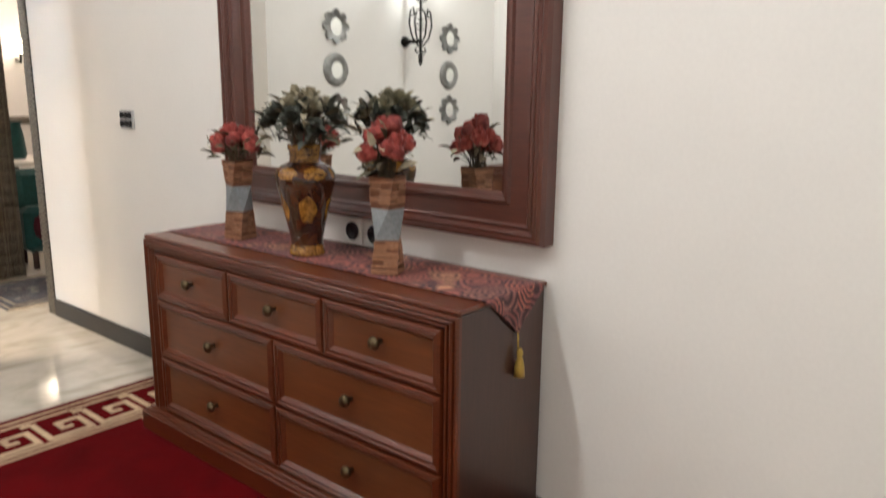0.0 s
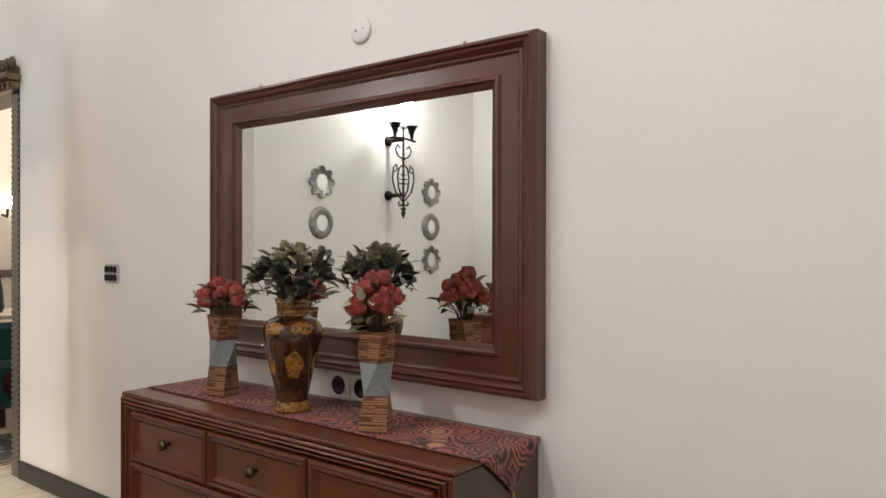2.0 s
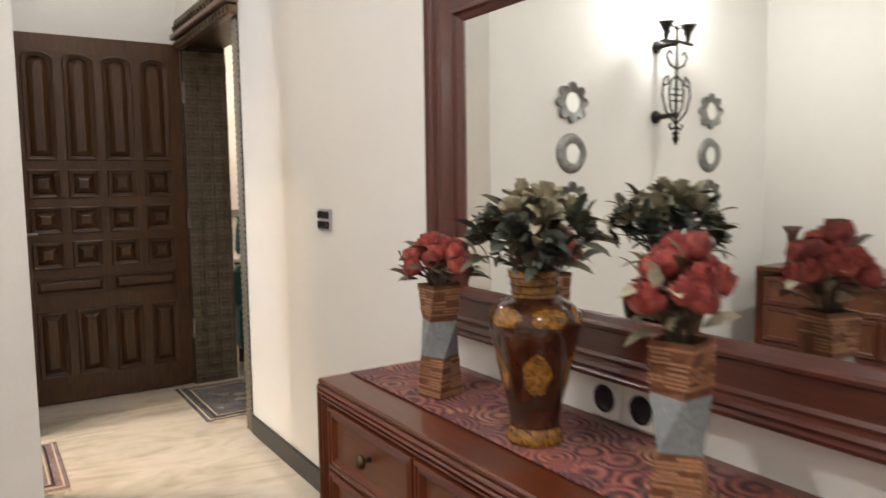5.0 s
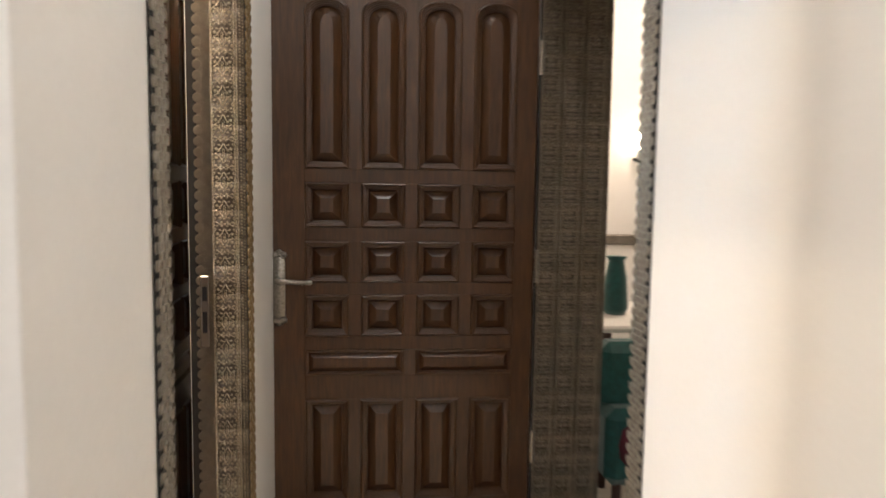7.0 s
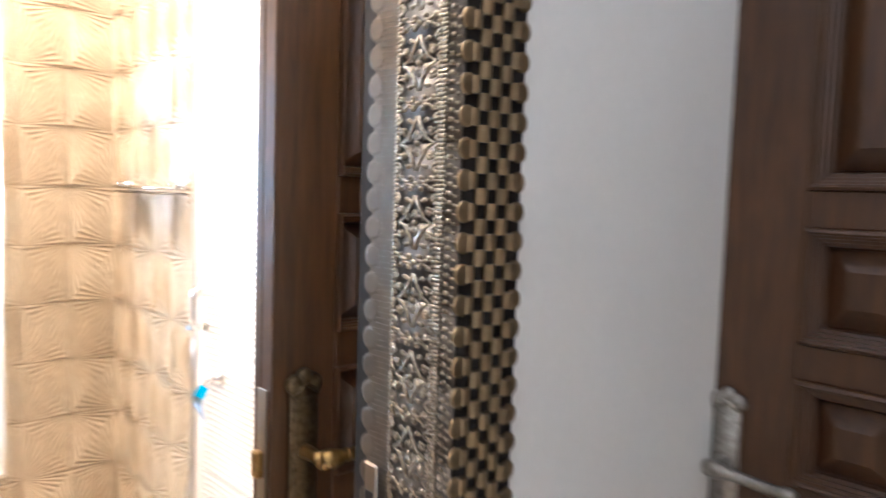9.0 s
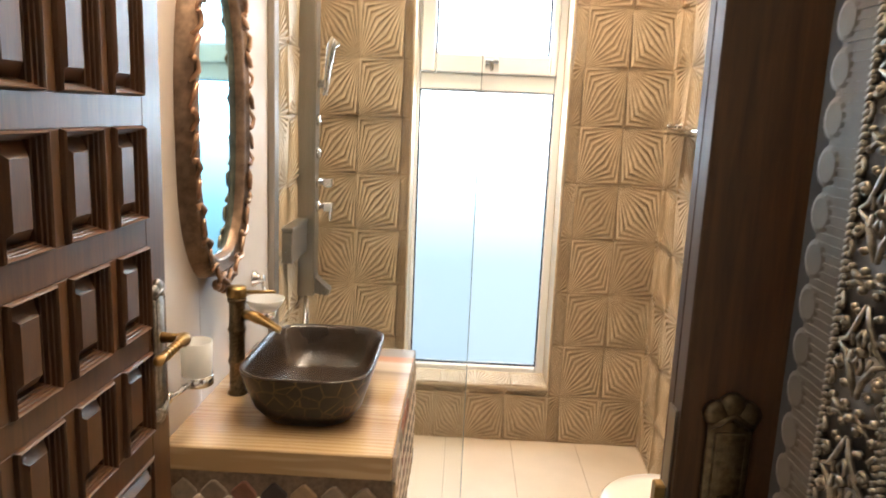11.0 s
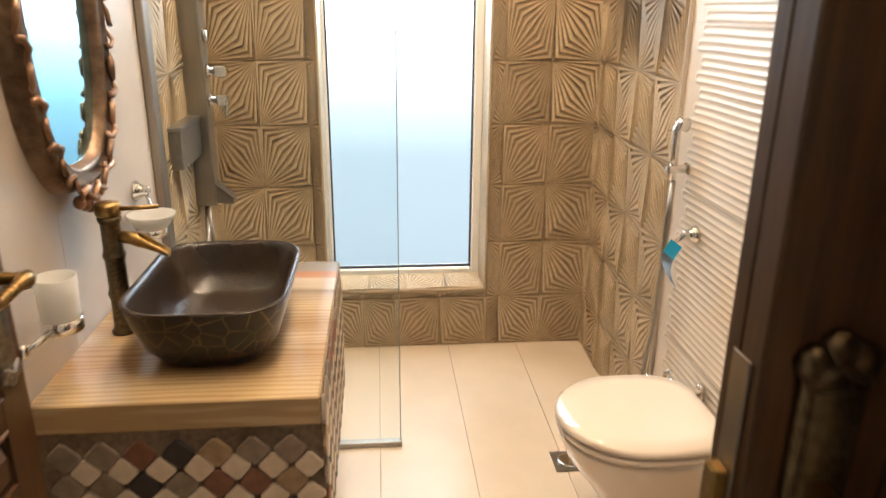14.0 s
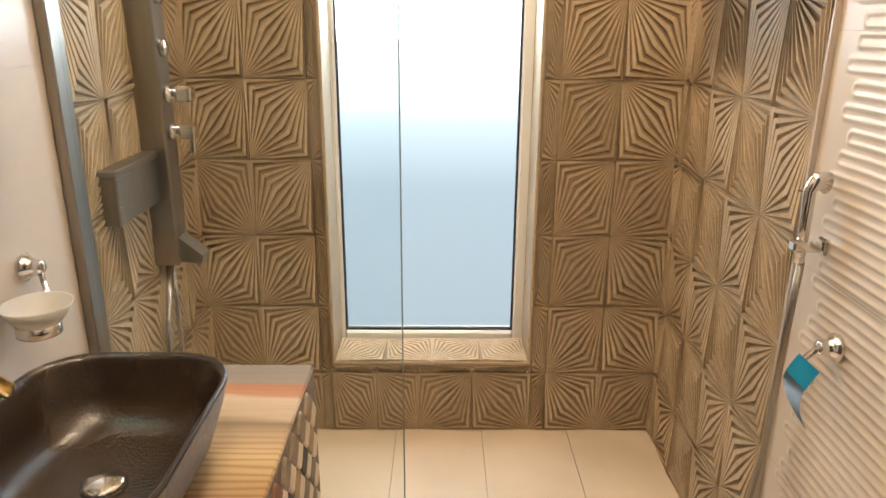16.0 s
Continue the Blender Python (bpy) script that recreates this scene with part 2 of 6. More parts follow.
ROSE_RUG = cloth_pattern("rose_persian_pile", (0.16, 0.12, 0.13), [(0.0, (0.05, 0.05, 0.09)), (0.4, (0.30, 0.20, 0.19)), (0.7, (0.2, 0.12, 0.13)), (1.0, (0.42, 0.36, 0.33))], 16, 0.95)


def counter_mat():
    """Banded stone, straw to rust and grey, with fine wavy lines."""
    m, n, l, p = node_mat("banded_sandstone", 0.22)
    wv = n.new("ShaderNodeTexWave")
    wv.wave_type, wv.bands_direction = "BANDS", "X"
    wv.inputs["Scale"].default_value, wv.inputs["Distortion"].default_value = 22, 16.0
    wv.inputs["Detail"].default_value, wv.inputs["Detail Scale"].default_value = 3, 0.5
    l.new(coords(n, l, (1, 0.10, 1)), wv.inputs["Vector"])
    fine = ramp(n, l, wv.outputs[0], [(0.10, (0.80, 0.74, 0.66)), (0.35, (0.96, 0.95, 0.93)), (0.85, (1.06, 1.06, 1.05))])
    broad = noise_tex(n, l, coords(n, l, (1, 0.14, 1)), 9, 3, 0.5, 0.4)
    sx = n.new("ShaderNodeSeparateXYZ")
    l.new(coords(n, l), sx.inputs[0])
    mr = n.new("ShaderNodeMapRange")
    mr.inputs[1].default_value, mr.inputs[2].default_value = -1.20, -0.50
    l.new(sx.outputs[0], mr.inputs[0])
    ad = n.new("ShaderNodeMath")
    ad.operation = "MULTIPLY_ADD"
    ad.inputs[1].default_value = 0.16
    l.new(broad, ad.inputs[0])
    l.new(mr.outputs[0], ad.inputs[2])
    c = ramp(n, l, ad.outputs[0], [(0.10, (0.20, 0.175, 0.15)), (0.19, (0.23, 0.19, 0.16)), (0.215, (0.34, 0.16, 0.09)), (0.27, (0.37, 0.20, 0.12)), (0.29, (0.44, 0.35, 0.26)), (0.35, (0.40, 0.31, 0.22)),
                                   (0.375, (0.22, 0.155, 0.10)), (0.43, (0.36, 0.26, 0.165)), (0.52, (0.45, 0.32, 0.175)), (0.64, (0.33, 0.205, 0.10)), (0.74, (0.46, 0.32, 0.17)), (0.86, (0.35, 0.215, 0.105)), (1.0, (0.49, 0.35, 0.19))])
    where = ramp(n, l, mr.outputs[0], [(0.3, (0.15, 0.15, 0.15)), (0.42, (1, 1, 1))])
    l.new(mix(n, l, where, c, mix(n, l, 1.0, c, fine, "MULTIPLY")), p.inputs["Base Color"])
    return m


def mosaic_mat():
    m, n, l, p = node_mat("tumbled_stone", 0.5)
    oi = n.new("ShaderNodeObjectInfo")
    c = ramp(n, l, oi.outputs["Random"], [(0.0, (0.15, 0.115, 0.08)), (0.22, (0.24, 0.19, 0.135)), (0.42, (0.32, 0.22, 0.12)), (0.57, (0.20, 0.085, 0.05)), (0.7, (0.25, 0.195, 0.14)), (0.88, (0.04, 0.032, 0.028))])
    n_ = [x for x in n if x.bl_idname == "ShaderNodeValToRGB"][0]
    n_.color_ramp.interpolation = "CONSTANT"
    f = ramp(n, l, noise_tex(n, l, coords(n, l), 40, 6, 0.7), [(0.3, (0.7, 0.68, 0.65)), (0.7, (1.2, 1.15, 1.1))])
    l.new(mix(n, l, 1.0, c, f, "MULTIPLY"), p.inputs["Base Color"])
    bump(n, l, p, noise_tex(n, l, coords(n, l), 70, 4), 0.4, 0.002)
    return m


def crackle():
    m, n, l, p = node_mat("black_gold_crackle", 0.35)
    vo = n.new("ShaderNodeTexVoronoi")
    vo.feature = "DISTANCE_TO_EDGE"
    vo.inputs["Scale"].default_value = 30
    l.new(coords(n, l, (1, 1, 1)), vo.inputs["Vector"])
    nz = noise_tex(n, l, coords(n, l), 20, 3)
    c = ramp(n, l, vo.outputs["Distance"], [(0.02, (0.13, 0.085, 0.03)), (0.07, (0.014, 0.010, 0.007))])
    k = ramp(n, l, nz, [(0.4, (0.25, 0.25, 0.25)), (0.65, (1, 1, 1))])
    l.new(mix(n, l, 1.0, c, k, "MULTIPLY"), p.inputs["Base Color"])
    bump(n, l, p, vo.outputs["Distance"], 0.3, 0.002)
    return m


def bronze_glaze():
    m, n, l, p = node_mat("hammered_bronze_glaze", 0.27, 0.1)
    vo = n.new("ShaderNodeTexVoronoi")
    vo.inputs["Scale"].default_value = 170
    l.new(coords(n, l), vo.inputs["Vector"])
    nz = noise_tex(n, l, coords(n, l), 7, 4)
    l.new(ramp(n, l, nz, [(0.3, (0.017, 0.010, 0.006)), (0.7, (0.034, 0.020, 0.011))]), p.inputs["Base Color"])
    bump(n, l, p, vo.outputs["Distance"], 0.22, 0.002)
    return m


def lacquer(name, ground, gold, scale, lo, hi):
    """Glossy lacquer with clouded gold patches."""
    m, n, l, p = node_mat(name, 0.14, 0.0, Coat_Weight=0.6, Coat_Roughness=0.08)
    a = noise_tex(n, l, coords(n, l), scale, 6, 0.7, 1.5)
    c = ramp(n, l, a, [(lo, ground), (hi, gold)])
    l.new(c, p.inputs["Base Color"])
    bump(n, l, p, a, 0.15, 0.001)
    return m


COUNTER = counter_mat()
MOSAIC = mosaic_mat()
MOSAIC_PALE = plain("cream_stone_chip", (0.66, 0.54, 0.40), 0.45, var=0.08, scale=60, bumpy=0.3)
MOSAIC_BED = plain("brown_mosaic_bed", (0.23, 0.165, 0.11), 0.8, var=0.3, scale=80, bumpy=0.5)
CRACKLE = crackle()
GLAZE = bronze_glaze()
VASE_BROWN = lacquer("brown_lacquer", (0.028, 0.009, 0.005), (0.12, 0.036, 0.010), 11, 0.42, 0.78)
VASE_GOLD = lacquer("gold_leaf_lacquer", (0.07, 0.028, 0.007), (0.40, 0.19, 0.03), 55, 0.38, 0.62)
TERRACOTTA = plain("terracotta_ribs", (0.19, 0.075, 0.035), 0.5, var=0.3, scale=70, bumpy=0.4)
RIB_GOLD = plain("gilt_ribs", (0.44, 0.22, 0.12), 0.45, 0.2, var=0.3, scale=120)


def silk(name, deep, mid, pale):
    """Dyed silk: deeper and paler petals, each bloom a little different."""
    m, n, l, p = node_mat(name, 0.65, 0.0, Sheen_Weight=0.05)
    a = noise_tex(n, l, coords(n, l), 70, 4, 0.6)
    oi = n.new("ShaderNodeObjectInfo")
    c1 = ramp(n, l, a, [(0.3, deep), (0.52, mid), (0.75, pale)])
    c2 = ramp(n, l, oi.outputs["Random"], [(0.0, (0.62, 0.55, 0.58)), (0.5, (0.95, 0.92, 0.92)), (1.0, (1.15, 1.2, 1.2))])
    l.new(mix(n, l, 1.0, c1, c2, "MULTIPLY"), p.inputs["Base Color"])
    return m


SLATE_BAND = plain("grey_blue_crackled_band", (0.24, 0.26, 0.275), 0.5, var=0.2, scale=120, bumpy=0.4)
PETAL_RED = silk("faded_red_silk", (0.13, 0.015, 0.014), (0.34, 0.050, 0.040), (0.46, 0.15, 0.11))
PETAL_CREAM = plain("cream_silk", (0.46, 0.41, 0.29), 0.7, var=0.35, scale=25)
LEAF_DARK = plain("dark_green_silk", (0.085, 0.092, 0.070), 0.6, var=0.5, scale=20)
LEAF_OLIVE = plain("olive_brown_silk", (0.11, 0.09, 0.05), 0.65, var=0.5, scale=20)
GOLD_THREAD = plain("gold_thread", (0.55, 0.38, 0.08), 0.5, 0.3, var=0.25, scale=200, bumpy=0.4)
GILT = plain("gilded_carving", (0.40, 0.235, 0.14), 0.34, 0.6, var=0.4, scale=40, bumpy=0.35)
BRONZE_CARVE = plain("dark_bronze_carving", (0.26, 0.17, 0.11), 0.35, 0.7, var=0.4, scale=40, bumpy=0.3)
CLEAR = node_mat("clear_glass", 0.0, 0.0, Transmission_Weight=1.0, IOR=1.3, Base_Color=(0.92, 0.96, 0.96, 1))[0]
FROSTED = node_mat("frosted_window_glass", 0.32, 0.0, Transmission_Weight=1.0, IOR=1.15, Base_Color=(0.95, 0.98, 1, 1))[0]


def glow(name, c, strength):
    m = bpy.data.materials.new(name)
    m.use_nodes = True
    n, l = m.node_tree.nodes, m.node_tree.links
    n.remove(n["Principled BSDF"])
    e = n.new("ShaderNodeEmission")
    e.inputs[0].default_value, e.inputs[1].default_value = (*c, 1), strength
    l.new(e.outputs[0], n["Material Output"].inputs[0])
    return m, n, l, e


def outdoors():
    """Sky above, pale blue-grey yard wall below, as a window backdrop."""
    m, n, l, e = glow("daylight_beyond_window", (1, 1, 1), 18.0)
    sx = n.new("ShaderNodeSeparateXYZ")
    l.new(coords(n, l), sx.inputs[0])
    mr = n.new("ShaderNodeMapRange")
    mr.inputs[1].default_value, mr.inputs[2].default_value = -0.18, 2.4
    l.new(sx.outputs[2], mr.inputs[0])
    l.new(ramp(n, l, mr.outputs[0], [(0.0, (0.050, 0.061, 0.068)), (0.30, (0.056, 0.069, 0.077)), (0.40, (0.085, 0.102, 0.112)), (0.50, (0.19, 0.215, 0.23)), (0.62, (0.45, 0.48, 0.50)), (1.0, (0.85, 0.93, 1.0))]), e.inputs[0])
    return m


OUTDOORS = outdoors()
LAMP_GLOW = glow("lamp_glow", (1.0, 0.80, 0.55), 12)[0]


# ---- building helpers ----
def thing(name, at, label, category, group="", kind=""):
    e = new(name)
    e.empty_display_size = 0.05
    e.location = at
    return tagged(e, label, category, group, kind)


def mesh(name, bm, material, smooth=False):
    me = bpy.data.meshes.new(name)
    bmesh.ops.recalc_face_normals(bm, faces=bm.faces)
    for f in bm.faces:
        f.smooth = smooth
    bm.to_mesh(me)
    bm.free()
    me.materials.append(material)
    return me


def adopt(ob, parent):
    """ob keeps its place in the world under parent."""
    ob.parent = parent
    w = Matrix.Identity(4)
    chain = []
    p = parent
    while p:
        chain.append(p)
        p = p.parent
    for q in reversed(chain):
        w = w @ q.matrix_parent_inverse @ q.matrix_basis
    ob.matrix_parent_inverse = w.inverted()
    return ob


def part(name, bm, material, parent, label="", smooth=False):
    ob = adopt(new(name, mesh(name, bm, material, smooth)), parent)
    return tagged(ob, label)


def piece(name, me, parent, m=None, label=""):
    """One more object on a shared mesh."""
    ob = new(name, me)
    if m is not None:
        ob.matrix_basis = m
    return tagged(adopt(ob, parent), label)


def single(name, bm, material, label="", category="", kind="", smooth=False, group=""):
    return tagged(new(name, mesh(name, bm, material, smooth)), label, category, group, kind)


def box(bm, x0, x1, y0, y1, z0, z1, bevel=0.0, seg=1):
    r = bmesh.ops.create_cube(bm, size=1)
    v = r["verts"]
    bmesh.ops.transform(bm, verts=v, matrix=Matrix.Translation(((x0 + x1) / 2, (y0 + y1) / 2, (z0 + z1) / 2)) @ Matrix.Diagonal((abs(x1 - x0), abs(y1 - y0), abs(z1 - z0), 1)))
    if bevel:
        e = list({e for q in v for e in q.link_edges})
        bmesh.ops.bevel(bm, geom=e, offset=bevel, segments=seg, affect="EDGES", profile=0.7)
    return bm


def boxes(*rows, bevel=0.0):
    bm = bmesh.new()
    for r in rows:
        box(bm, *r, bevel=bevel)
    return bm


def rings(bm, loops, close=False, cap=(True, True)):
    """Skin between loops of equal count."""
    vs = [[bm.verts.new(p) for p in lp] for lp in loops]
    n = len(vs[0])
    pairs = list(zip(vs, vs[1:])) + ([(vs[-1], vs[0])] if close else [])
    for a, b in pairs:
        for i in range(n):
            bm.faces.new((a[i], a[(i + 1) % n], b[(i + 1) % n], b[i]))
    if not close:
        if cap[0]:
            bm.faces.new(vs[0][::-1])
        if cap[1]:
            bm.faces.new(vs[-1])
    return bm


def lathe(profile, at=(0, 0, 0), n=24, axis="z", bm=None, cap=(True, True)):
    bm = bm or bmesh.new()
    loops = []
    for r, h in profile:
        lp = []
        for i in range(n):
            a = 2 * math.pi * i / n
            c, s = r * math.cos(a), r * math.sin(a)
            p = {"z": (c, s, h), "x": (h, c, s), "y": (s, h, c)}[axis]
            lp.append(tuple(u + v for u, v in zip(p, at)))
        loops.append(lp)
    return rings(bm, loops, cap=cap)


def tube(pts, r, n=8, bm=None, ends=True):
    """A round bar along points; r a number or one per point."""
    bm = bm or bmesh.new()
    pts = [Vector(p) for p in pts]
    loops, up = [], None
    for i, p in enumerate(pts):
        d = (pts[min(i + 1, len(pts) - 1)] - pts[max(i - 1, 0)]).normalized()
        if up is None:
            up = d.orthogonal().normalized()
        up = (up - d * up.dot(d)).normalized()
        s = d.cross(up)
        rr = r[i] if isinstance(r, (list, tuple)) else r
        loops.append([p + (up * math.cos(2 * math.pi * k / n) + s * math.sin(2 * math.pi * k / n)) * rr for k in range(n)])
    return rings(bm, loops, cap=(ends, ends))


def ball(bm, at, r, sub=1, squash=(1, 1, 1)):
    v = bmesh.ops.create_icosphere(bm, subdivisions=sub, radius=r)["verts"]
    bmesh.ops.transform(bm, verts=v, matrix=Matrix.Translation(at) @ Matrix.Diagonal((*squash, 1)))
    return bm


def basis(o, u, v):
    """A pose with its x axis along u, its y axis along v, at o."""
    u, v = Vector(u).normalized(), Vector(v).normalized()
    w = u.cross(v)
    return Matrix(((u.x, v.x, w.x, o[0]), (u.y, v.y, w.y, o[1]), (u.z, v.z, w.z, o[2]), (0, 0, 0, 1)))


def lamp(name, kind, at, energy, colour, size=0.1, target=None, spot=None):
    d = bpy.data.lights.new(name, kind)
    d.energy, d.color = energy, colour
    if kind == "AREA":
        d.shape, d.size = "DISK", size
    else:
        d.shadow_soft_size = size
    if spot:
        d.spot_size, d.spot_blend = radians(spot), 0.6
    ob = new(name, d)
    ob.matrix_basis = look(at, target or (at[0], at[1] + 0.0001, at[2] - 1))
    return ob


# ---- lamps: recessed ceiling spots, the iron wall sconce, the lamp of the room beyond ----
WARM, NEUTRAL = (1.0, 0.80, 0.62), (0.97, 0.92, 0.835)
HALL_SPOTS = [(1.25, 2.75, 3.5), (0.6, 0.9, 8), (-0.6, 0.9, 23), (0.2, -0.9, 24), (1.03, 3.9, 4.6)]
# The first bath spot is an unseen extra that brightens vanity and door.
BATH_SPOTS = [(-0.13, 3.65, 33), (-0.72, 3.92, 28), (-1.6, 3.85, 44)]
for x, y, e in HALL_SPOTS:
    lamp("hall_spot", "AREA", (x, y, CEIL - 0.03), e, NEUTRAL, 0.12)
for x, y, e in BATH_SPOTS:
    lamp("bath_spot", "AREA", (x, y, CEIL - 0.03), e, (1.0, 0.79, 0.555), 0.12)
# daylight of the window's bright upper half, standing in its opening
for z0, z1, y0, y1, e in ((1.622, 1.957, 3.59, 4.04, 7), (1.21, 1.455, 3.527, 4.07, 6)):
    pane_light = lamp("window_daylight", "AREA", (-2.2, (y0 + y1) / 2, (z0 + z1) / 2), e, (0.70, 0.86, 1.0), y1 - y0, (0, (y0 + y1) / 2, (z0 + z1) / 2))
    pane_light.data.shape, pane_light.data.size_y = "RECTANGLE", z1 - z0
lamp("sconce_lamp", "POINT", (-0.57, YH - 0.17, 2.16), 14, NEUTRAL, 0.04)
lamp("east_room_lamp", "POINT", (2.6, 5.6, 2.3), 28, WARM, 0.08)
# Added light without a fixture, so the bedroom beyond the doorway is bright.
lamp("bedroom_lamp", "POINT", (-1.2, 6.2, 2.3), 40, NEUTRAL, 0.1)


# ---- structure ----
def wall(name, *rows, material=WALL):
    return single(name, boxes(*rows), material, kind="structure")


single("floor_hall", boxes((-3.4, 3.7, -3.2, YH + 0.2, -0.1, 0), (0.40, 3.7, YH + 0.2, 7.6, -0.1, 0)), MARBLE, kind="structure")
single("floor_bedroom", boxes((-2.9, 0.40, 4.8, 7.6, -0.1, 0)), MARBLE, kind="structure")
single("ceiling", boxes((-3.4, 3.7, -3.2, 7.7, CEIL, CEIL + 0.1)), CEILING, kind="structure")
# dresser wall with the doorway near its end (opening Y 3.5 to 4.5)
wall("wall_east", (X1, X1 + 0.24, -3.2, 3.5, 0, CEIL), (X1, X1 + 0.24, YL, 4.9, 0, CEIL), (X1, X1 + 0.24, 3.5, YL, 2.08, CEIL))
wall("wall_end", (0.38, X1, YL + 0.14, YL + 0.29, 0, CEIL))
wall("wall_hall_north", (-1.72, 0.38, YH, YH + 0.15, 0, CEIL))
# corridor wall with the bathroom doorway (Y 3.14 to 3.94)
wall("wall_corridor", (0.38, XW, YH, 3.17, 0, CEIL), (0.38, XW, 3.964, YL + 0.14, 0, CEIL), (0.38, XW, 3.17, 3.964, 2.1, CEIL))
wall("wall_hall_west", (-1.72, -1.57, -3.2, YH, 0, CEIL))
wall("wall_hall_south", (-1.57, X1, -3.2, -3.05, 0, CEIL))
single("baseboard_east", boxes((X1 - 0.016, X1 - 0.001, -3.05, 3.41, 0, 0.096), bevel=0.003), BASE, kind="structure")
single("baseboard_north", boxes((-1.57, 0.55, YH - 0.016, YH - 0.001, 0, 0.096), bevel=0.003), BASE, kind="structure")
single("baseboard_corridor", boxes((XW + 0.001, XW + 0.015, YH, 3.085, 0, 0.096), (XW + 0.001, XW + 0.015, 4.055, YL + 0.13, 0, 0.096), bevel=0.003), BASE, kind="structure")
# room beyond the dresser wall
wall("wall_room_north", (X1 + 0.24, 3.7, 6.6, 6.75, 0, CEIL))
wall("wall_room_far", (3.55, 3.7, -0.5, 6.6, 0, CEIL))
wall("wall_room_south", (X1 + 0.24, 3.55, 2.0, 2.15, 0, CEIL))
wall("wall_room_west", (X1, X1 + 0.24, 4.9, 6.75, 0, CEIL))
single("trim_dado_rail", boxes((X1 + 0.24, 3.55, 6.575, 6.599, 0.93, 1.0), bevel=0.008), PEWTER, kind="structure")
# bathroom shell
NY0, NY1, NZ0, NZ1 = 3.495, 4.122, 0.228, 2.045
TW = 4.8            # far face of the toilet wall
wall("wall_bath_window", (BX - 0.3, BX, BY0 - 0.12, NY0, 0, CEIL), (BX - 0.3, BX, NY1, TW, 0, CEIL),
     (BX - 0.3, BX, NY0, NY1, 0, NZ0), (BX - 0.3, BX, NY0, NY1, NZ1, CEIL), material=GROUT)
wall("wall_bath_basin", (BX, 0.38, BY0 - 0.12, BY0, 0, CEIL), material=CREAM_TILE)
wall("wall_bath_toilet", (BX, -0.395, BY1, TW, 0, CEIL), (0.25, 0.38, BY1, TW, 0, CEIL), (-0.395, 0.25, BY1, TW, 2.1, CEIL), material=GROUT)
wall("wall_bedroom", (-2.9, -2.75, 4.8, 7.6, 0, CEIL), (-2.75, 0.4, 7.45, 7.6, 0, CEIL), (0.40, 0.55, YL + 0.29, 7.6, 0, CEIL))
single("floor_bath_bed", boxes((BX, 0.40, BY0, TW, -0.1, -0.004)), GROUT, kind="structure")

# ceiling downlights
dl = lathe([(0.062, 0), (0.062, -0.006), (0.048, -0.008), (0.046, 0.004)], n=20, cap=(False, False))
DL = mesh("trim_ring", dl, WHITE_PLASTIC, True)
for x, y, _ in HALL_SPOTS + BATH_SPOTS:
    t = thing("ceiling_downlight", (x, y, CEIL), "assumed small round recessed ceiling spotlight with white rim", "downlight", "recessed ceiling spotlights")
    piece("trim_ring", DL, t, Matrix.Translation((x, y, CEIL)))


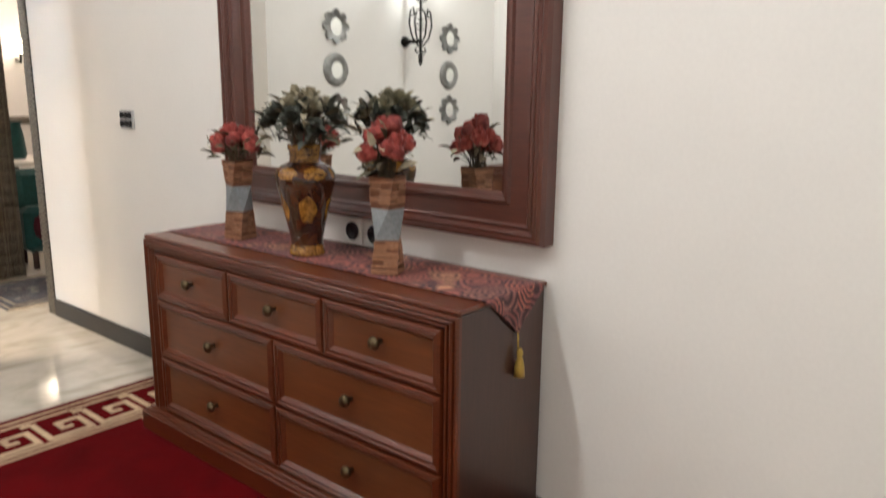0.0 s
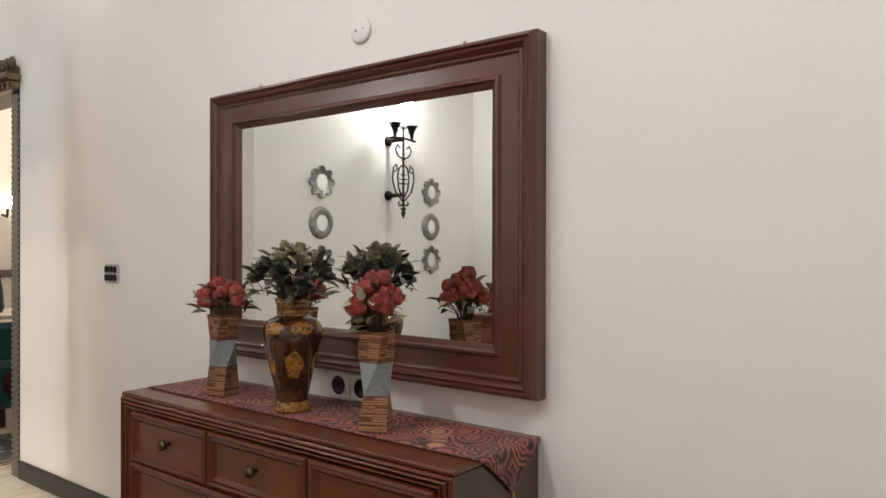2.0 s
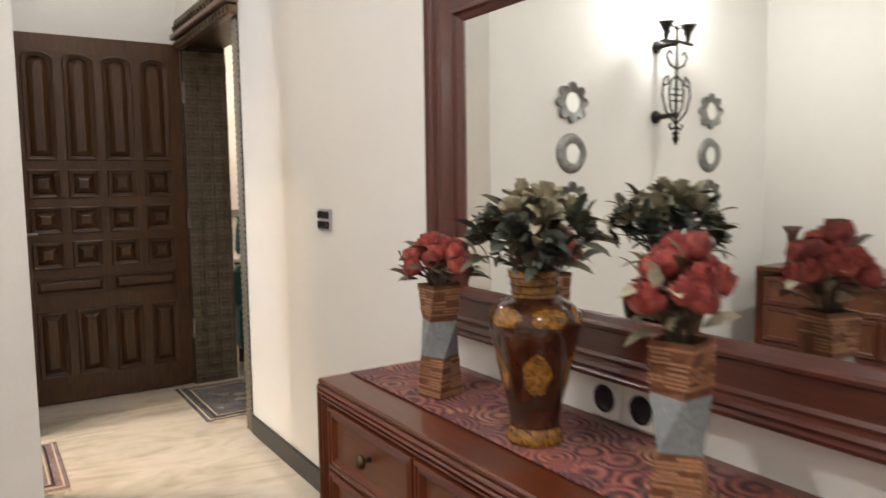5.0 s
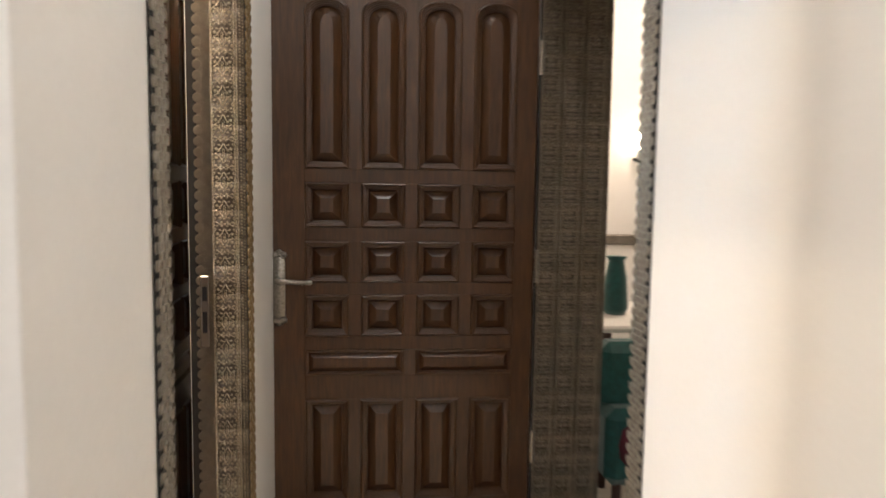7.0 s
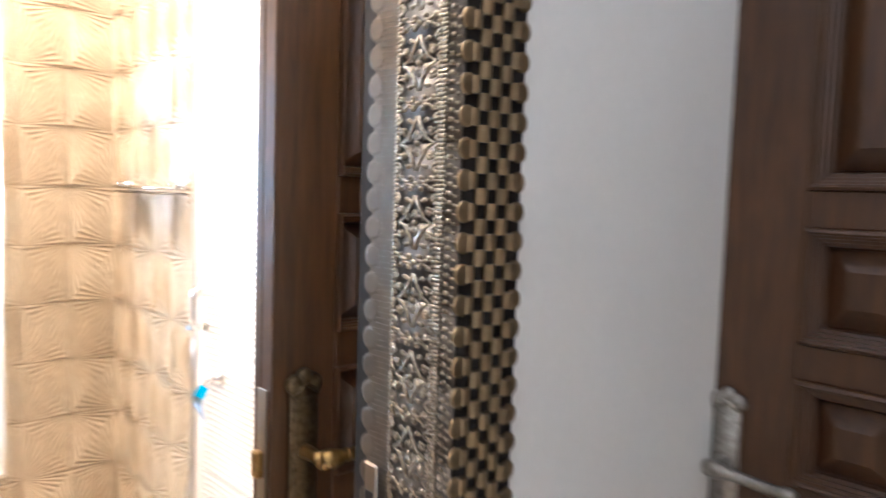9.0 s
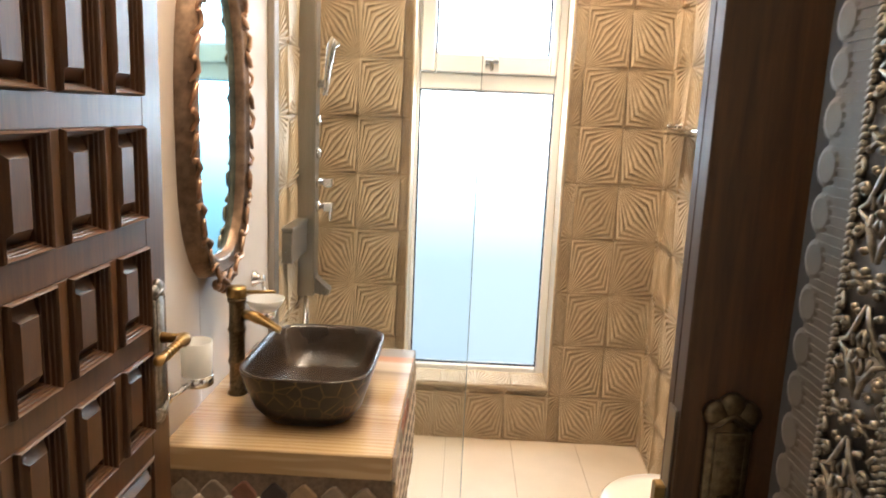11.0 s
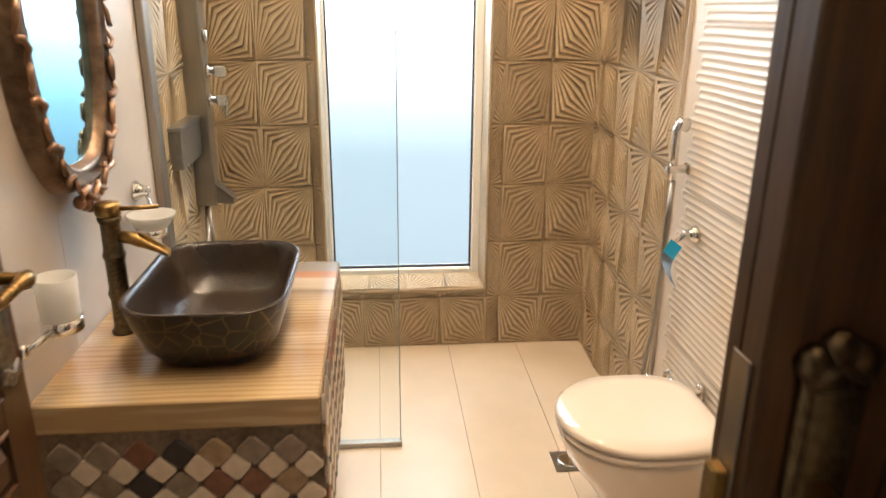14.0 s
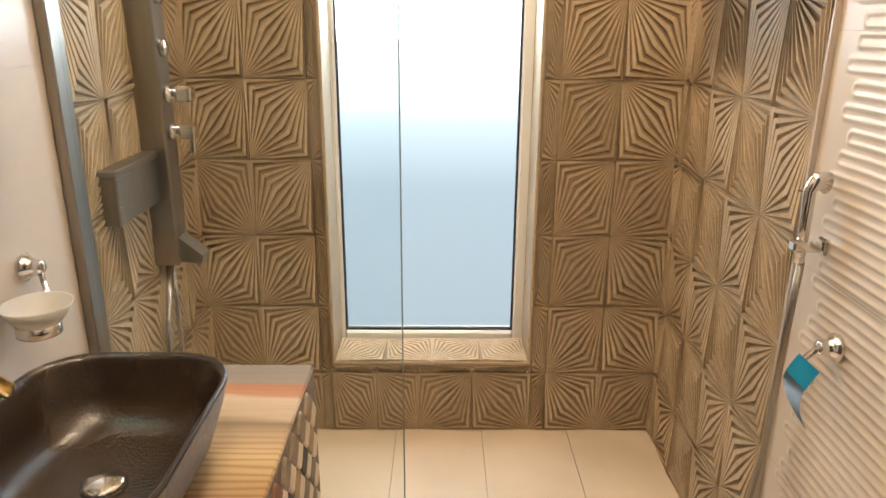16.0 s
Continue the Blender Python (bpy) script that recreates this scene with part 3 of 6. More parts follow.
# ---- chased metal door casings ----
def bead_strip():
    """One repeat of the filigree, 0.092 wide and 0.078 long: a cluster of pearls, then crossed scrolls, with roped edges."""
    bm = bmesh.new()
    cx, P = 0.030, 0.09
    for j in range(4):
        for i in (-1, 1):
            w = (0.012, 0.020, 0.020, 0.012)[j]
            ball(bm, (cx + i * w, 0.0265 + 0.0125 * j, 0.003), 0.0034, 1, (1, 1, 0.8))
            if j in (1, 2):
                ball(bm, (cx + i * 0.007, 0.0265 + 0.0125 * j, 0.0035), 0.0036, 1, (1, 1, 0.8))
    ball(bm, (cx, 0.045, 0.004), 0.0034, 1)
    ball(bm, (cx, 0.0, 0.003), 0.0042, 1)
    for sx in (-1, 1):
        for sy in (-1, 1):
            def q(x, y, z=0.003):
                return (cx + sx * x, 0.045 + sy * y, z)
            tube([q(0.001, 0.014), q(0.005, 0.026, 0.004), q(0.013, 0.040), q(0.021, 0.0445)], [0.0017, 0.0022, 0.002, 0.0016], 4, bm)
            tube([q(0.023, 0.030), q(0.017, 0.0275, 0.004), q(0.014, 0.032), q(0.018, 0.036), q(0.022, 0.033)], [0.002, 0.0021, 0.002, 0.0017, 0.0014], 4, bm)
            tube([q(0.0, 0.030), q(0.0035, 0.037, 0.004), q(0.0, 0.043)], 0.0016, 4, bm)
            tube([q(0.003, 0.004), q(0.012, 0.001, 0.004), q(0.019, 0.005)], 0.0019, 4, bm)
            ball(bm, q(0.0185, 0.032, 0.0035), 0.0030, 1)
            ball(bm, q(0.009, 0.020, 0.003), 0.0026, 1)
            tube([q(0.025, 0.012), q(0.021, 0.018, 0.004), q(0.024, 0.023), q(0.0265, 0.019)], 0.0016, 4, bm)
            tube([q(0.009, 0.0435), q(0.008, 0.036, 0.004), q(0.0115, 0.034), q(0.013, 0.0375)], 0.0015, 4, bm)
            ball(bm, q(0.0255, 0.040, 0.003), 0.0026, 1)
            ball(bm, q(0.025, 0.003, 0.003), 0.0026, 1)
    for k in range(18):
        y = (k + 0.5) * P / 18
        for x in (0.0025, 0.0575, 0.0635):
            v = bmesh.ops.create_cube(bm, size=1)["verts"]
            bmesh.ops.transform(bm, verts=v, matrix=pose(x, y, 0.002, 0, 0, 35) @ Matrix.Diagonal((0.0052, 0.0030, 0.005, 1)))
    for k in range(9):
        ball(bm, (0.072, (k + 0.5) * P / 9, 0.002), 0.0032, 1)
        ball(bm, (0.079, (k + 0.2) * P / 9, 0.002), 0.0022, 1)
    for f in bm.faces:
        f.material_index = 0
    n0 = len(bm.faces)
    box(bm, 0, 0.083, 0, P, -0.002, 0.0003)
    bm.faces.ensure_lookup_table()
    for f in bm.faces[n0:]:
        f.material_index = 1
    bmesh.ops.transform(bm, verts=bm.verts, matrix=Matrix.Diagonal((1.11, 0.8667, 1, 1)))
    me = mesh("filigree", bm, LACE, True)
    me.materials.append(LACE_BED)
    return me


def weave_strip(mat):
    """One repeat of the basket weave, 0.078 wide and 0.0592 long: bowed bands side by side with holes between, half discs at both edges."""
    bm = bmesh.new()
    q = 0.0148
    for j in range(4):
        for i in range(5):
            if (i + j) % 2:
                continue
            lp = []
            for k in range(7):
                a = math.pi * k / 6
                lp.append((0.003 + i * 0.0146 + 0.0073 * (1 - math.cos(a)) * 1.06, 0.0062 * math.sin(a)))
            vs0 = [bm.verts.new((x, j * q - 0.0006, z - 0.001)) for x, z in lp]
            vs1 = [bm.verts.new((x, j * q + q + 0.0006, z - 0.001)) for x, z in lp]
            for k in range(6):
                bm.faces.new((vs0[k], vs0[k + 1], vs1[k + 1], vs1[k]))
            bm.faces.new(vs0)
            bm.faces.new(vs1)
        if j % 2 == 0:
            for x in (0.002, 0.076):
                lathe([(0.0105, -0.001), (0.0105, 0.001), (0.008, 0.002), (0.002, 0.002)], (x, j * q + q / 2, 0.001), 12, "z", bm)
    return mesh("basket_weave", bm, mat, False)


def scallop_strip():
    """One repeat of the plain ribbed band, 0.045 wide and 0.0592 long, with a row of discs along its edge."""
    bm = bmesh.new()
    box(bm, 0.003, 0.042, 0, 0.0592, -0.002, 0.002)
    for k in range(2):
        lathe([(0.0135, -0.002), (0.0135, 0.002), (0.010, 0.0028)], (0.006, 0.0148 + 0.0296 * k, 0), 14, "z", bm)
    for k in range(10):
        box(bm, 0.008, 0.041, 0.00592 * k + 0.001, 0.00592 * k + 0.0035, 0.002, 0.0026)
    return mesh("ribbed_band", bm, SMOOTH_LACE, False)


FILIGREE, BASKET, SCALLOP = bead_strip(), weave_strip(WEAVE), scallop_strip()
DAYLIT_BASKET = weave_strip(DAYLIT_WEAVE)


def run(parent, me, name, period, origin, along, across, length):
    """Repeats of a strip along a line; across is the strip's own x direction."""
    n = int(length / period)
    for k in range(n):
        o = Vector(origin) + Vector(along).normalized() * period * k
        piece(name, me, parent, basis(o, across, along))


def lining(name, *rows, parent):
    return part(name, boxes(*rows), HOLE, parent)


Z = (0, 0, 1)
# bathroom doorway
cas = thing("door_casing", (XW, 3.99, 0), "tall tarnished silver filigree door casing beside bathroom doorway", "door casing", "metal door casings")
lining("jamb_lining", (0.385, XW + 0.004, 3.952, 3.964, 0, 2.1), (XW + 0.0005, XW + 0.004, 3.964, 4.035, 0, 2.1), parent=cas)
run(cas, FILIGREE, "filigree", 0.078, (0.449, 3.950, 0.0), Z, (1, 0, 0), 2.09)
run(cas, SCALLOP, "ribbed_band", 0.0592, (0.409, 3.949, 0.0), Z, (1, 0, 0), 2.09)
run(cas, BASKET, "basket_weave", 0.0592, (XW + 0.006, 3.951, 0.0), Z, (0, 1, 0), 2.09)
part("strike_plate", boxes((0.416, 0.438, 3.941, 3.945, 0.865, 1.065), bevel=0.002), STEEL, cas, "worn steel strike plate")
part("strike_slot", boxes((0.421, 0.433, 3.9395, 3.9415, 0.995, 1.035), (0.421, 0.433, 3.9395, 3.9415, 0.905, 0.965)), BASE, cas)
cas = thing("door_casing", (XW, 3.07, 0), "tarnished metal lace casing by the bathroom door hinges", "door casing", "metal door casings")
lining("jamb_lining", (0.385, XW + 0.004, 3.17, 3.182, 0, 2.1), (XW + 0.0005, XW + 0.004, 3.10, 3.17, 0, 2.1), parent=cas)
run(cas, DAYLIT_BASKET, "basket_weave", 0.0592, (XW + 0.006, 3.10, 0.0), Z, (0, 1, 0), 2.09)
run(cas, SCALLOP, "ribbed_band", 0.0592, (0.54, 3.185, 0.0), Z, (-1, 0, 0), 2.09)
cas = thing("door_lintel", (XW, 3.5, 2.1), "metal lace lintel over the bathroom doorway", "door lintel")
lining("jamb_lining", (0.385, XW + 0.004, 3.182, 3.952, 2.085, 2.1), (XW + 0.0005, XW + 0.004, 3.09, 4.045, 2.1, 2.19), parent=cas)
run(cas, BASKET, "basket_weave", 0.0592, (XW + 0.006, 4.045, 2.1), (0, -1, 0), Z, 0.97)
# doorway in the dresser wall
cas = thing("door_casing", (X1, 3.46, 0), "narrow tarnished metal lace casing on the wall corner", "door casing", "metal door casings")
lining("jamb_lining", (X1 - 0.004, X1 + 0.24, 3.5, 3.51, 0, 2.08), (X1 - 0.004, X1 - 0.0005, 3.425, 3.5, 0, 2.08), parent=cas)
run(cas, DAYLIT_BASKET, "basket_weave", 0.0592, (X1 - 0.006, 3.505, 0.0), Z, (0, -1, 0), 2.07)
run(cas, SCALLOP, "ribbed_band", 0.0592, (X1 + 0.054, 3.514, 0.0), Z, (-1, 0, 0), 2.07)
cas = thing("door_casing", (X1 + 0.12, YL, 0), "wide dark chased metal jamb lining with hinges", "door casing", "metal door casings")
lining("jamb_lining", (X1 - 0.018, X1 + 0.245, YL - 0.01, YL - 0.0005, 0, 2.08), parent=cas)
for dx in (-0.010, 0.073, 0.156):
    run(cas, FILIGREE, "filigree", 0.078, (X1 + dx, YL - 0.012, 0.0), Z, (1, 0, 0), 2.07)
for z in (0.35, 1.03, 1.78):
    part("hinge", tube([(X1 - 0.012, YL - 0.014, z - 0.06), (X1 - 0.012, YL - 0.014, z + 0.06)], 0.010, 8), PEWTER, cas, "worn metal hinge")


def crown(parent, x, y0, y1, z):
    """Carved cornice over a doorway: stepped mouldings with a row of bosses and a scalloped crest."""
    bm = boxes((x - 0.05, x + 0.0, y0, y1, z, z + 0.05), (x - 0.075, x + 0.0, y0 - 0.02, y1 + 0.02, z + 0.05, z + 0.085), (x - 0.04, x + 0.0, y0, y1, z + 0.085, z + 0.13), bevel=0.008)
    part("cornice", bm, BRONZE_CARVE, parent)
    bm = bmesh.new()
    n = int((y1 - y0) / 0.06)
    for k in range(n + 1):
        y = y0 + (y1 - y0) * k / n
        ball(bm, (x - 0.052, y, z + 0.025), 0.017, 1, (0.5, 1, 1))
        lathe([(0.034, -0.01), (0.034, 0.0), (0.02, 0.008)], (x - 0.035, y, z + 0.135), 10, "x", bm)
        tube([(x - 0.045, y + 0.03, z + 0.095), (x - 0.05, y + 0.014, z + 0.12), (x - 0.05, y + 0.03, z + 0.135), (x - 0.05, y + 0.04, z + 0.12)], 0.005, 5, bm)
    part("carved_crest", bm, DARK_BRASS, parent)


cas = thing("door_cornice", (X1, 4.0, 2.08), "dark carved metal cornice over the doorway", "cornice")
crown(cas, X1, 3.42, YL - 0.02, 2.03)
part("soffit", boxes((X1, X1 + 0.24, 3.5, YL - 0.01, 2.06, 2.08)), DARK_BRASS, cas)
# bedroom doorway in the toilet wall
cas = thing("door_casing", (-0.43, BY1, 0), "tarnished metal lace casing of the bedroom doorway", "door casing", "metal door casings")
lining("jamb_lining", (-0.395, -0.385, BY1 - 0.004, TW, 0, 2.1), (-0.478, -0.385, BY1 - 0.004, BY1 - 0.0005, 0, 2.1), parent=cas)
run(cas, DAYLIT_BASKET, "basket_weave", 0.0592, (-0.468, BY1 - 0.006, 0.0), Z, (1, 0, 0), 2.09)
run(cas, FILIGREE, "filigree", 0.078, (-0.383, BY1 + 0.045, 0.0), Z, (0, 1, 0), 2.09)
run(cas, SCALLOP, "ribbed_band", 0.0592, (-0.383, BY1 + 0.002, 0.0), Z, (0, 1, 0), 2.09)


# ---- panelled door leaves ----
def panel_mesh(w, h, arch=False):
    """Fielded panel w by h in a stepped moulding; x and z in its plane, facing -y."""
    bm = bmesh.new()

    def loop(ins, d):
        x0, x1, z0, z1 = ins, w - ins, ins, h - ins
        pts = [(x0, d, z0), (x1, d, z0), (x1, d, z1 - (0.045 if arch else 0))]
        if arch:
            for k in range(1, 7):
                a = math.pi * k / 7
                pts.append(((x0 + x1) / 2 + (x1 - x0) / 2 * math.cos(a), d, z1 - 0.045 + 0.045 * math.sin(a)))
        pts.append((x0, d, z1 - (0.045 if arch else 0)))
        return pts
    q = min(w, h)
    c = min(1.0, (q / 0.15) ** 2)
    f0 = max(0.0275 * c, q * 0.13)
    f1 = f0 + q * 0.18
    steps = [(0.0, 0.0), (0.002 * c, -0.006), (0.006 * c, -0.009), (0.009 * c, -0.006), (0.0095 * c, -0.001), (0.0135 * c, 0.0), (0.014 * c, 0.005), (0.0185 * c, 0.006), (0.019 * c, 0.012), (0.0235 * c, 0.013), (0.025 * c, 0.021), (f0, 0.023), (f0 + 0.0005, 0.020), (f1, 0.001)]
    if h < 0.1:
        steps = [(0.0, 0.0), (0.002, -0.004), (0.006, -0.004), (0.007, 0.002), (0.011, 0.003), (0.012, 0.009), (0.0135, 0.009), (0.029, -0.007)]
    rings(bm, [loop(i, d) for i, d in steps], cap=(False, True))
    return mesh("panel", bm, DOOR_WOOD)


def handle(parent, at, facing, side, mat=DARK_BRASS, grip=BRASS, s=1.0, thumb=False):
    """Backplate with shell-shaped ends and a lever. facing: out of the door; side: the way the lever points."""
    f, u = Vector(facing), Vector(side)
    m = basis(at, u, (0, 0, 1))
    if (m.to_3x3() @ Vector((0, 0, 1))).dot(f) < 0:
        flip = Matrix.Diagonal((1, 1, -1, 1))
    else:
        flip = Matrix.Identity(4)
    bm = bmesh.new()
    box(bm, -0.021 * s, 0.021 * s, -0.11 * s, 0.11 * s, 0, 0.006, 0.002)
    box(bm, -0.015 * s, 0.015 * s, -0.10 * s, 0.10 * s, 0.006, 0.009, 0.002)
    for e in (-1, 1):
        for k in (-1, 0, 1):
            lathe([(0.013 * s, 0), (0.013 * s, 0.006), (0.007 * s, 0.010)], (0.014 * k * s, e * (0.125 - 0.008 * abs(k)) * s, 0), 10, "z", bm)
        tube([(-0.02 * s, e * 0.105 * s, 0.006), (0, e * 0.118 * s, 0.01), (0.02 * s, e * 0.105 * s, 0.006)], 0.004, 5, bm)
    bmesh.ops.transform(bm, verts=bm.verts, matrix=m @ flip)
    plate = part("backplate", bm, mat, parent, "aged metal backplate", True)
    bm = bmesh.new()
    z = 0.028
    tube([(0, z, 0.004), (0, z, 0.035), (0, z, 0.05)], [0.011, 0.0085, 0.012], 10, bm)
    tube([(-0.004, z, 0.05), (0.012, z, 0.052), (0.03, z, 0.052), (0.095, z - 0.004, 0.05), (0.112, z - 0.004, 0.05), (0.12, z - 0.003, 0.049)], [0.012, 0.0135, 0.008, 0.0075, 0.0105, 0.006], 10, bm)
    for k in range(5):
        lathe([(0.0088, -0.002), (0.0098, 0), (0.0088, 0.002)], (0.036 + 0.012 * k, z - 0.001 * k, 0.0515), 8, "x", bm)
    bmesh.ops.transform(bm, verts=bm.verts, matrix=m @ flip)
    part("lever", bm, grip, parent, "twisted brass lever handle", True)
    if thumb:
        bm = lathe([(0.012, 0.006), (0.012, 0.016)], (0, -0.075, 0), 12)
        box(bm, -0.022, 0.022, -0.084, -0.066, 0.016, 0.028, 0.004, 2)
        bmesh.ops.transform(bm, verts=bm.verts, matrix=m @ flip)
        part("thumb_turn", bm, grip, parent, "small brass thumb turn")
    return plate


def door_leaf(name, w, m, label, latch_low, ncol=4, lever=BRASS, plate_z=0.95):
    """Door leaf w wide, 2.05 high: local x from the free edge to the hinges, facing local -y, standing at m."""
    t = thing(name, m.translation, label, "door")
    H, D = 2.052, 0.045
    k = w / 0.965
    cw = 0.155 * k if ncol == 4 else 0.11
    cols = [(0.135 + 0.2 * i) * k if ncol == 4 else 0.075 + 0.145 * i for i in range(ncol)]
    rows = [(0.156, 0.538, ncol, False), (0.628, 0.722, 2, False), (0.772, 0.925, ncol, False), (0.968, 1.118, ncol, False), (1.166, 1.326, ncol, False), (1.375, 1.966, ncol, True)]

    def put(bm, nm, lab=""):
        bmesh.ops.transform(bm, verts=bm.verts, matrix=m)
        part(nm, bm, DOOR_WOOD, t, lab)
    put(boxes((0, w, 0.026, D, 0.008, H + 0.008), bevel=0.002), "core")
    put(boxes((0, cols[0], 0, 0.026, 0.008, H + 0.008), bevel=0.0015), "stile")
    put(boxes((cols[-1] + cw, w, 0, 0.026, 0.008, H + 0.008), bevel=0.0015), "stile")
    zs = [0.008] + [z for r in rows for z in r[:2]] + [H + 0.008]
    for a, b in zip(zs[::2], zs[1::2]):
        put(boxes((cols[0], cols[-1] + cw, 0, 0.026, a, b), bevel=0.0012), "rail")
    cache = {}
    for z0, z1, n, arch in rows:
        spans = [(c, c + cw) for c in cols] if n == ncol else [(cols[0], cols[1] + cw), (cols[2], cols[-1] + cw)]
        for (a, b), (c, d) in zip(spans, spans[1:]):
            put(boxes((b, c, 0, 0.026, z0, z1), bevel=0.0012), "muntin")
        for a, b in spans:
            key = (round(b - a, 3), z0)
            if key not in cache:
                cache[key] = panel_mesh(b - a, z1 - z0, arch)
            piece("panel", cache[key], t, m @ Matrix.Translation((a, 0.0, z0)))
            if arch:
                bm = bmesh.new()
                for s in (-1, 1):
                    pts = [(a if s < 0 else b, 0.0, z1 + 0.0002)]
                    for q in range(8):
                        an = math.pi / 2 * q / 7
                        pts.append(((a + b) / 2 + s * (b - a) / 2 * math.cos(an), 0.0, z1 - 0.045 + 0.045 * math.sin(an)))
                    f0 = [bm.verts.new(p) for p in pts]
                    f1 = [bm.verts.new((p[0], 0.026, p[2])) for p in pts]
                    bm.faces.new(f0)
                    for i in range(len(pts)):
                        j = (i + 1) % len(pts)
                        bm.faces.new((f0[i], f0[j], f1[j], f1[i]))
                put(bm, "arch_spandrel")
    r3 = m.to_3x3()
    at = m @ Vector((0.045, -0.001, plate_z))
    handle(t, at, r3 @ Vector((0, -1, 0)), r3 @ Vector((1, 0, 0)), PEWTER if not latch_low else DARK_BRASS, lever, 1.0, latch_low)
    bm = boxes((-0.0025, 0.0, 0.009, 0.031, 0.83, 1.10), bevel=0.0008)
    bmesh.ops.transform(bm, verts=bm.verts, matrix=m)
    part("lock_plate", bm, STEEL, t, "steel lock faceplate")
    bm = boxes((-0.013, -0.002, 0.012, 0.028, 0.985, 1.02), bevel=0.002)
    bmesh.ops.transform(bm, verts=bm.verts, matrix=m)
    part("latch_bolt", bm, BRASS, t, "brass latch bolt")
    return t


door_leaf("door_leaf", 0.965, basis((0.515, YL, 0), (1, 0, 0), (0, 1, 0)), "dark walnut panelled door standing open across the corridor end", False, 4, PEWTER)
door_leaf("door_leaf", 0.775, Matrix(((1, 0, 0, -0.425), (0, -1, 0, 3.17), (0, 0, 1, 0), (0, 0, 0, 1))), "dark walnut panelled bathroom door swung open against the wall", False, 5, BRASS, 0.914)
door_leaf("door_leaf", 0.68, basis((0.23, 3.935, 0), (0, 1, 0), (-1, 0, 0)), "dark walnut panelled bedroom door standing open inside bathroom", True, 4, BRASS, 0.988)


# ---- bathroom ----
win = thing("window_1", (BX - 0.18, 3.81, NZ0), "tall white plastic window with frosted panes and a top vent", "window", kind="structure")
fx0, fx1 = -2.27, -2.21
LY0, LY1, LZ0, LZ1 = 3.517, 4.080, 0.264, 1.465     # lower pane
UY0, UY1, UZ0, UZ1 = 3.580, 4.050, 1.612, 1.967     # upper pane
part("window_frame", boxes((fx0, fx1, NY0, LY0, NZ0, NZ1), (fx0, fx1, LY1, NY1, NZ0, NZ1), (fx0, fx1, LY0, LY1, NZ0, LZ0), (fx0, fx1, LY0, LY1, 2.012, NZ1), (fx0, fx1, LY0, LY1, LZ1, 1.535), bevel=0.006), WHITE_PVC, win)
part("vent_sash", boxes((fx0, fx1 + 0.02, LY0, UY0, 1.535, 2.012), (fx0, fx1 + 0.02, UY1, LY1, 1.535, 2.012), (fx0, fx1 + 0.02, UY0, UY1, 1.535, UZ0), (fx0, fx1 + 0.02, UY0, UY1, UZ1, 2.012), bevel=0.006), WHITE_PVC, win)
part("vent_handle", boxes((fx1 + 0.02, fx1 + 0.045, 3.785, 3.84, 1.575, 1.593), (fx1 + 0.03, fx1 + 0.05, 3.805, 3.818, 1.545, 1.588), bevel=0.004), PEWTER, win)
for a, b, c, d, nm in ((LY0, LY1, LZ0, LZ1, "lower_pane"), (UY0, UY1, UZ0, UZ1, "upper_pane")):
    pn = part(nm, boxes((-2.255, -2.249, a - 0.004, b + 0.004, c - 0.004, d + 0.004)), FROSTED, win, "frosted glass pane")
    pn.visible_shadow = False
    part("gasket", boxes((-2.24, -2.225, a, a + 0.006, c, d), (-2.24, -2.225, b - 0.006, b, c, d), (-2.24, -2.225, a, b, c, c + 0.006), (-2.24, -2.225, a, b, d - 0.006, d)), GASKET, win)
sill = boxes((-2.21, BX + 0.004, NY0 + 0.002, NY1 - 0.002, NZ0 + 0.001, NZ0 + 0.012), (-2.21, BX + 0.003, NY0 + 0.0005, NY0 + 0.01, NZ0, NZ1), (-2.21, BX + 0.003, NY1 - 0.01, NY1 - 0.0005, NZ0, NZ1), (-2.21, BX + 0.003, NY0, NY1, NZ1 - 0.01, NZ1 - 0.0005), bevel=0.002)
part("window_sill", sill, CARVED, win, "sand tiled window reveal")
single("backdrop_daylight", boxes((-2.97, -2.92, 2.6, 5.1, -0.3, 3.2)), OUTDOORS, kind="structure")

# vanity slab with diamond mosaic front, hung on the wall
VX0, VX1, VY1, VZ0, VZ1 = -1.185, -0.508, 3.600, 0.35, 0.612
van = thing("vanity_unit", (-0.85, 3.36, VZ0), "wall-hung vanity clad in tumbled diamond stone mosaic", "vanity")
part("carcass", boxes((VX0, VX1, BY0 + 0.001, VY1, VZ0, VZ1)), MOSAIC_BED, van)
top = single("vanity_worktop", boxes((VX0 - 0.005, VX1 + 0.006, BY0 + 0.001, VY1, VZ1 + 0.0005, 0.668), bevel=0.003), COUNTER, "polished banded straw and rust stone worktop on the vanity", "worktop")


def chip(s, seed):
    """A tumbled square stone chip set on its corner, with worn edges."""
    rnd = random.Random(seed)
    bm = bmesh.new()
    pts = []
    for k in range(4):
        a0 = math.pi / 2 * k
        for da in (-0.16, 0.16):
            r = s * (0.93 if abs(da) else 1) * rnd.uniform(0.9, 1.0)
            pts.append((r * math.cos(a0 + da), r * math.sin(a0 + da)))
    rings(bm, [[(x, y, 0) for x, y in pts], [(x, y, 0.0035) for x, y in pts], [(x * 0.9, y * 0.9, 0.006) for x, y in pts]], cap=(False, True))
    return bm


CHIPS = [mesh("stone_chip", chip(0.0318, k), MOSAIC) for k in range(4)]
PALE = [mesh("stone_chip", chip(0.029, 10 + k), MOSAIC_PALE) for k in range(4)]


